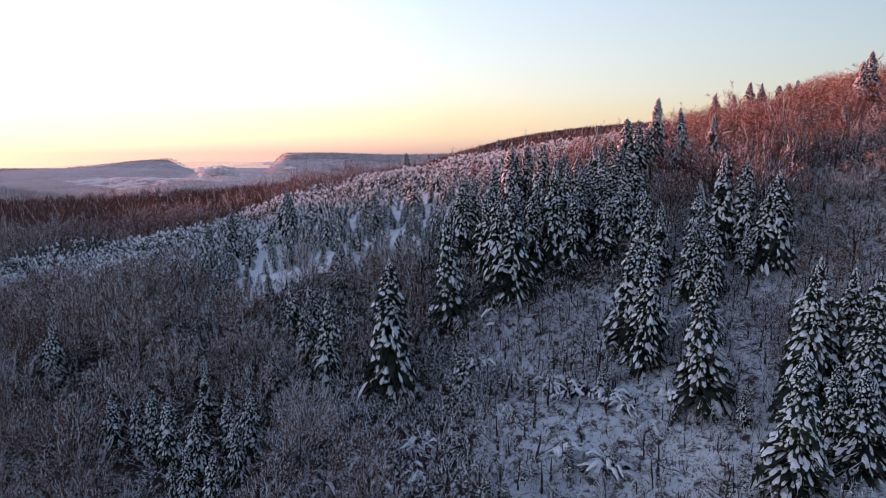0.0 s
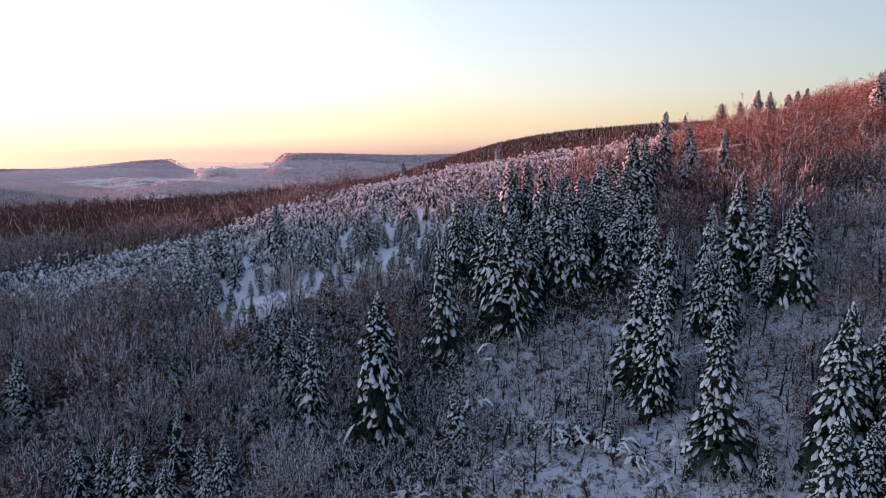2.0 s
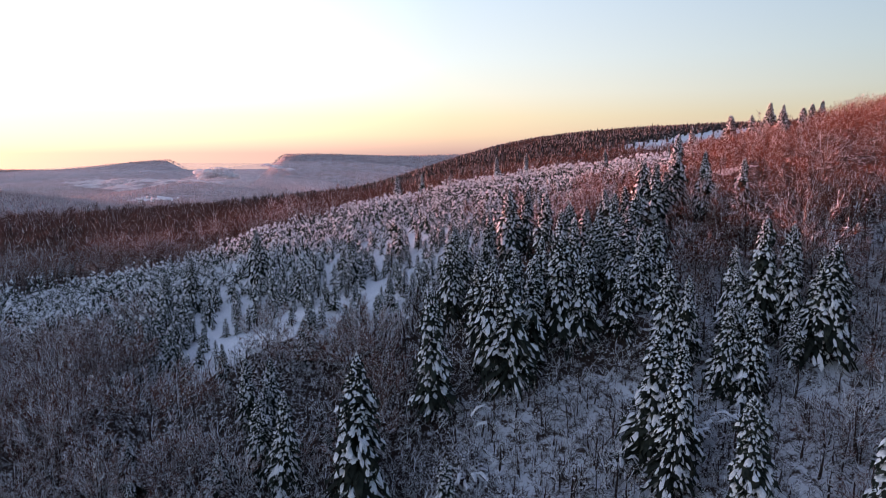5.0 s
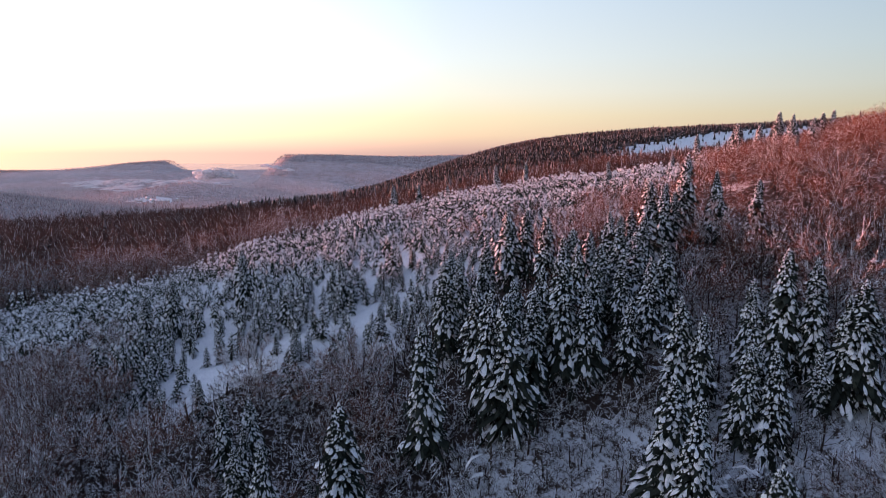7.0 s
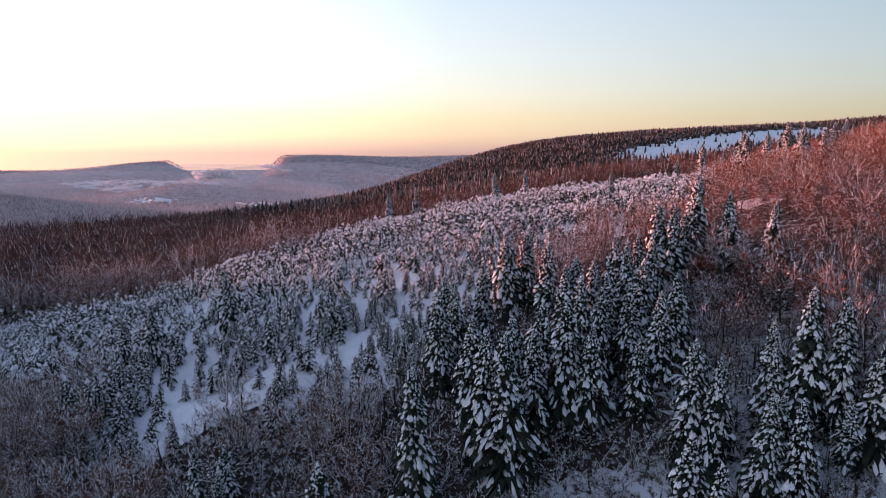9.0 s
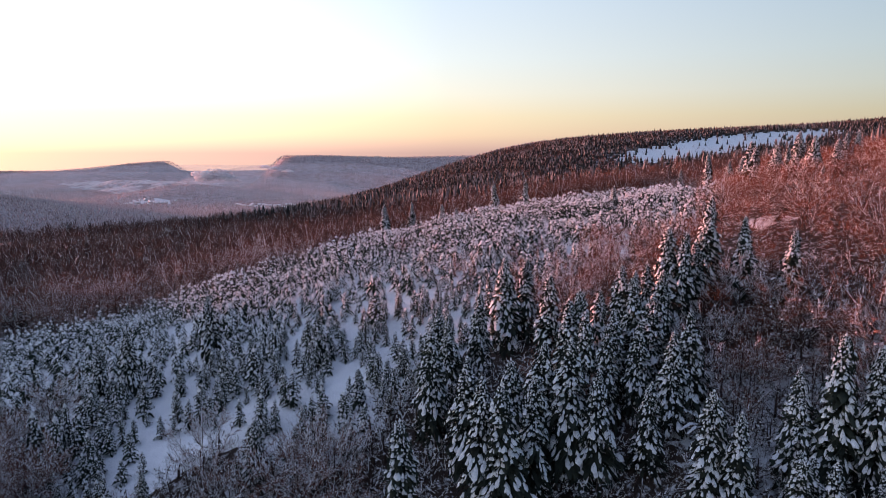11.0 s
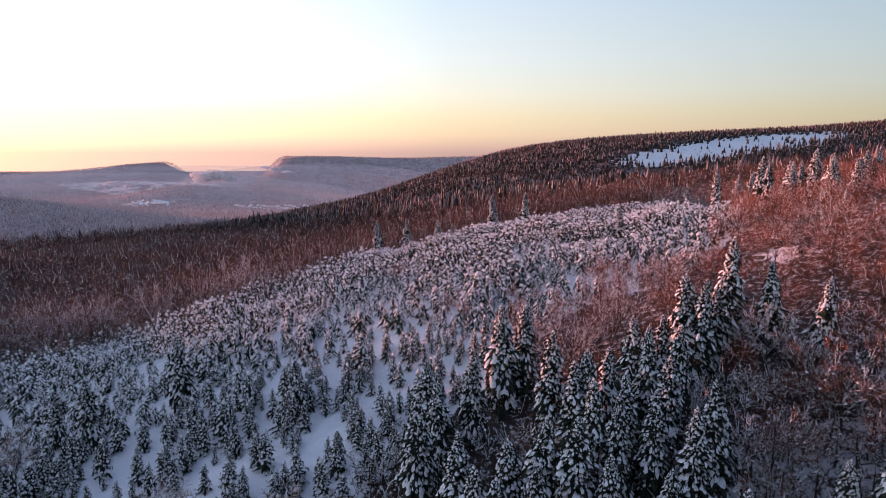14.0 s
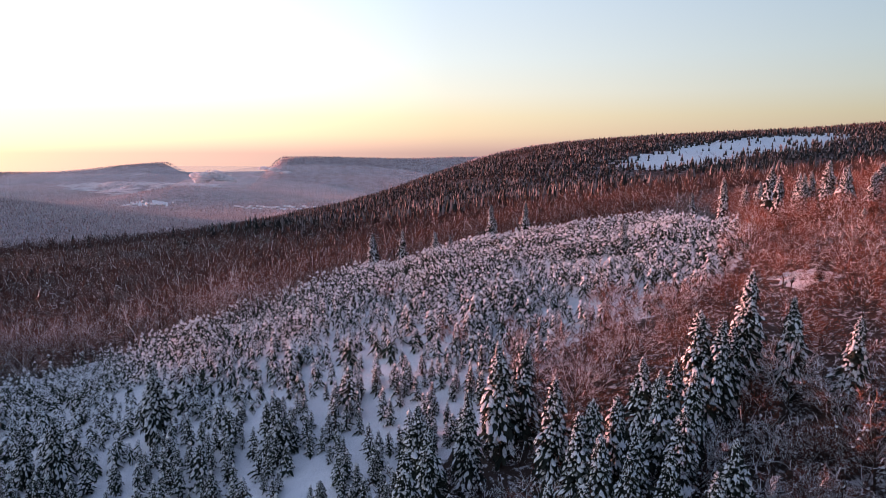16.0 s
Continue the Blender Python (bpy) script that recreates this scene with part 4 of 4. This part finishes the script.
bush_masters = [snowy_bush(730 + k, 0.9 + 0.15 * k) for k in range(3)]
bush_rows = [(16.0, 78.0, 2.6, 1.3), (14.0, 79.5, 2.2, 1.3), (18.5, 77.5, 2.0, 1.2), (9.0, 76.0, 2.0, 1.2), (20.5, 75.5, 2.4, 1.1), (22.5, 73.5, 2.0, 1.2), (28.0, 73.5, 2.0, 1.2), (24.0, 69.5, 1.8, 1.2), (18.3, 65.3, 2.6, 1.1),
             (14.0, 68.5, 2.6, 1.1), (22.0, 84.0, 2.4, 1.1), (27.0, 87.0, 2.6, 1.2), (31.0, 86.0, 2.4, 1.2), (36.0, 84.0, 2.6, 1.3), (5.0, 87.0, 2.4, 1.2), (-3.0, 74.0, 2.4, 1.2), (-9.0, 72.0, 2.6, 1.2), (-14.0, 70.0, 2.6, 1.2), (-6.0, 66.0, 2.6, 1.2),
             (-2.0, 69.0, 2.2, 1.3), (33.0, 104.0, 2.6, 1.3), (36.0, 107.0, 2.6, 1.3)]
plant(bush_masters, bush_rows, 2.1, 0.1)


def bowed_tree():
    """A thin tree bent right over, its back loaded with snow."""
    wood, snow = Shape(), Shape()
    ways = [[(0, 0, -0.2), (0.2, 0.3, 2.2), (-0.1, 0.2, 4.0), (-0.9, 0.0, 4.9), (-1.9, -0.3, 4.6), (-2.6, -0.5, 3.6)],
            [(0.1, 0.2, 2.0), (-0.6, -0.1, 2.6), (-1.5, -0.4, 2.7), (-2.2, -0.6, 2.2)], [(0, 0.2, 4.0), (0.5, 0.1, 4.9), (0.4, 0.0, 5.4)]]
    for way_points in ways:
        pts = [np.array(p, float) for p in way_points]
        tube(wood, pts, list(np.linspace(0.09, 0.02, len(pts))), 4)
        v, f = [], []
        for i, p in enumerate(pts[1:]):
            g = 0.34 * (0.6 + 0.4 * math.sin(i * 1.9 + 1))
            v += [p + np.array((0, g, -0.05)), p + np.array((0, 0, g)), p + np.array((0, -g, -0.05))]
        for i in range(len(pts) - 2):
            b = i * 3
            f += [(b, b + 1, b + 4), (b, b + 4, b + 3), (b + 1, b + 2, b + 5), (b + 1, b + 5, b + 4)]
        snow.add(v, f)
    ob = tagged(new("bowed_tree"), "thin leafless tree bent in an arch under snow", "bare tree")
    shape_part("trunk", wood, limb_mat, ob)
    shape_part("snow_load", snow, bough_snow_mat, ob, "thick white snow on the arched stem", True)
    ob.matrix_basis = pose(8.2, 91.0, land_at(8.2, 91.0) - 0.1)


bowed_tree()


plant([copy_thing(m, Matrix()) for m in tall_masters[:5]], THICKET_SPRUCES, TALL)


# ---- the valley ----
fog_mat = bpy.data.materials.new("valley_fog")
fog_mat.use_nodes = True
fn, fl = fog_mat.node_tree.nodes, fog_mat.node_tree.links
fn.remove(fn["Principled BSDF"])
veil, glow_through, clear, blend, thin = (fn.new("ShaderNode" + k) for k in ("BsdfDiffuse", "BsdfTranslucent", "BsdfTransparent", "MixShader", "MixShader"))
veil.inputs[0].default_value = glow_through.inputs[0].default_value = (0.95, 0.95, 0.96, 1)
blend.inputs[0].default_value = 0.4
fl.new(veil.outputs[0], blend.inputs[1])
fl.new(glow_through.outputs[0], blend.inputs[2])
fl.new(ramp(fn, fl, noise_node(fn, fl, 0.014, 6.0), [(0.34, (0, 0, 0)), (0.56, (0.92, 0.92, 0.92))]), thin.inputs[0])
fl.new(clear.outputs[0], thin.inputs[1])
fl.new(blend.outputs[0], thin.inputs[2])
fl.new(thin.outputs[0], fn["Material Output"].inputs[0])


def fog_bank(rows, seed):
    rnd = np.random.default_rng(seed)
    s = Shape()
    for x, y, z, w, d, h in rows:
        n, m = 14, 5
        v = [(x, y, z + h)]
        for i in range(1, m + 1):
            for k in range(n):
                t, q = 6.283 * k / n, 1.57 * i / m
                r = rnd.uniform(0.82, 1.15)
                v.append((x + w * math.cos(t) * math.sin(q) * r, y + d * math.sin(t) * math.sin(q) * r, z + h * math.cos(q) * rnd.uniform(0.8, 1.2)))
        f = [(0, 1 + k, 1 + (k + 1) % n) for k in range(n)]
        for i in range(m - 1):
            for k in range(n):
                a, b = 1 + i * n + k, 1 + i * n + (k + 1) % n
                f += [(a, a + n, b + n), (a, b + n, b)]
        s.add(v, f)
    v, f, m = s.arrays()
    ob = new("fog_bank", mesh_of("fog_bank", v, f, m, [fog_mat], True))
    tagged(ob, "pale pink fog lying in the valley bottom", "fog", kind="stuff")


# thin haze over the valley, glowing in the low sun
haze_mat = fog_mat.copy()
haze_mat.name = "valley_haze"
for node in haze_mat.node_tree.nodes:
    if node.type == "VALTORGB":
        node.color_ramp.elements[0].position, node.color_ramp.elements[0].color = 0.2, (0.07, 0.07, 0.07, 1)
        node.color_ramp.elements[1].position, node.color_ramp.elements[1].color = 0.8, (0.2, 0.2, 0.2, 1)
    if node.type == "TEX_NOISE":
        node.inputs["Scale"].default_value = 0.002


def haze_bank(x, y, z, w, d, h):
    n, m = 48, 14
    v = [(x, y, z + h)]
    for i in range(1, m + 1):
        for k in range(n):
            t, q = 6.283 * k / n, 1.57 * i / m
            v.append((x + w * math.cos(t) * math.sin(q), y + d * math.sin(t) * math.sin(q), z + h * math.cos(q)))
    f = [(0, 1 + k, 1 + (k + 1) % n) for k in range(n)]
    for i in range(m - 1):
        for k in range(n):
            a, b = 1 + i * n + k, 1 + i * n + (k + 1) % n
            f += [(a, a + n, b + n), (a, b + n, b)]
    ob = new("haze_bank", mesh_of("haze_bank", np.array(v, float), np.array(f), np.zeros(len(f)), [haze_mat], True))
    tagged(ob, "thin pink haze lying over the wooded valley", "haze", kind="stuff")


haze_bank(-1350, 2650, -170, 1150, 900, 150)
haze_bank(-1300, 3500, -170, 1500, 800, 165)
haze_bank(-620, 3250, -170, 800, 480, 180)
drift = np.random.default_rng(80)
plume = [(-1240 + 200 * q, 3280 + drift.uniform(-40, 40), -85 + 70 * drift.uniform(0.0, 1.0) * (0.4 + 0.6 * q), drift.uniform(18, 42), drift.uniform(18, 32), drift.uniform(12, 26)) for q in drift.uniform(0, 1, 36)]
fog_bank(plume, 81)


def fog_lake():
    """The flat top of the fog that fills the valley floor."""
    v, f, n, m = [], [], 46, 30
    for i in range(m + 1):
        y = 2950 + 1000 * i / m
        for k in range(n + 1):
            q = k / n
            ragged = 40 * math.sin(i * 1.7) + 30 * math.sin(i * 0.63 + 1)
            x = -0.53 * y - 250 * step(0.2, 0.9, i / m) + ragged + (0.53 * y - 0.345 * y + 260 * step(0.2, 0.9, i / m)) * q
            edge = min(q, 1 - q, i / m, 1 - i / m)
            v.append((x, y, -94 + 5 * math.sin(x / 90 + y / 60) + 4 * math.sin(x / 33) - 34 * step(0.4, 0.0, edge)))
    for i in range(m):
        for k in range(n):
            a = i * (n + 1) + k
            f += [(a, a + 1, a + n + 2), (a, a + n + 2, a + n + 1)]
    tagged(new("fog_lake", mesh_of("fog_lake", np.array(v, float), np.array(f), np.zeros(len(f)), [fog_mat], True)), "flat white fog filling the valley floor", "fog", kind="stuff")


fog_lake()
wisp = [(-1000 + 150 * q, 3560, -22 - 24 * q, drift.uniform(14, 34), 20, drift.uniform(8, 18)) for q in drift.uniform(0, 1, 9)]
fog_bank(wisp, 82)

wall_mat = speckled("house_render", [(0.3, (0.5, 0.46, 0.42)), (0.7, (0.68, 0.64, 0.6))], 0.2, 2.0)
window_mat = speckled("dark_window_glass", [(0.3, (0.03, 0.03, 0.04)), (0.7, (0.06, 0.06, 0.07))], 0.5, 2.0, 0.2)


def house():
    ob = tagged(new("house"), "small pale house with a snow-covered gable roof", "house", "houses of the valley village")
    w, d, h, r = 6.0, 4.5, 6.0, 4.5
    walls, roof = Shape(), Shape()
    walls.add([(-w, -d, -2), (w, -d, -2), (w, d, -2), (-w, d, -2), (-w, -d, h), (w, -d, h), (w, d, h), (-w, d, h), (-w, 0, h + r), (w, 0, h + r)],
              [(0, 1, 5), (0, 5, 4), (1, 2, 6), (1, 6, 5), (2, 3, 7), (2, 7, 6), (3, 0, 4), (3, 4, 7), (4, 8, 7), (5, 6, 9)])
    e, t = 0.7, 0.5
    roof.add([(-w - e, -d - e, h - 0.6), (w + e, -d - e, h - 0.6), (w + e, 0, h + r), (-w - e, 0, h + r), (w + e, d + e, h - 0.6), (-w - e, d + e, h - 0.6),
              (-w - e, -d - e, h - 0.6 + t), (w + e, -d - e, h - 0.6 + t), (w + e, 0, h + r + t), (-w - e, 0, h + r + t), (w + e, d + e, h - 0.6 + t), (-w - e, d + e, h - 0.6 + t)],
             [(6, 7, 8), (6, 8, 9), (9, 8, 10), (9, 10, 11), (0, 3, 2), (0, 2, 1), (3, 5, 4), (3, 4, 2), (0, 1, 7), (0, 7, 6), (4, 5, 11), (4, 11, 10), (1, 2, 8), (1, 8, 7), (2, 4, 10), (2, 10, 8), (3, 0, 6), (3, 6, 9), (5, 3, 9), (5, 9, 11)])
    shape_part("wall", walls, wall_mat, ob)
    shape_part("roof", roof, snow_mat, ob, "gable roof under white snow")
    for x in (-3.6, 0, 3.6):
        for z in (1.2, 4.0):
            p = Shape()
            p.add([(x - 0.6, -d - 0.06, z), (x + 0.6, -d - 0.06, z), (x + 0.6, -d - 0.06, z + 1.3), (x - 0.6, -d - 0.06, z + 1.3), (x - 0.6, -d + 0.02, z), (x + 0.6, -d + 0.02, z), (x + 0.6, -d + 0.02, z + 1.3), (x - 0.6, -d + 0.02, z + 1.3)],
                  [(0, 1, 2), (0, 2, 3), (0, 4, 5), (0, 5, 1), (3, 2, 6), (3, 6, 7), (0, 3, 7), (0, 7, 4), (1, 5, 6), (1, 6, 2)])
            shape_part("window", p, window_mat, ob)
    return ob


home = house()
rnd = np.random.default_rng(90)
house_spots = [(-800 + 17 * i + rnd.uniform(-6, 6), 2500 + rnd.uniform(-30, 45)) for i in range(22)] + [(-1230 + 14 * i + rnd.uniform(-8, 8), 2580 + rnd.uniform(-60, 60)) for i in range(12)]
for x, y in house_spots[1:]:
    copy_thing(home, pose(x, y, land_at(x, y), 0, 0, rnd.uniform(-35, 35)))
home.matrix_basis = pose(house_spots[0][0], house_spots[0][1], land_at(*house_spots[0]))
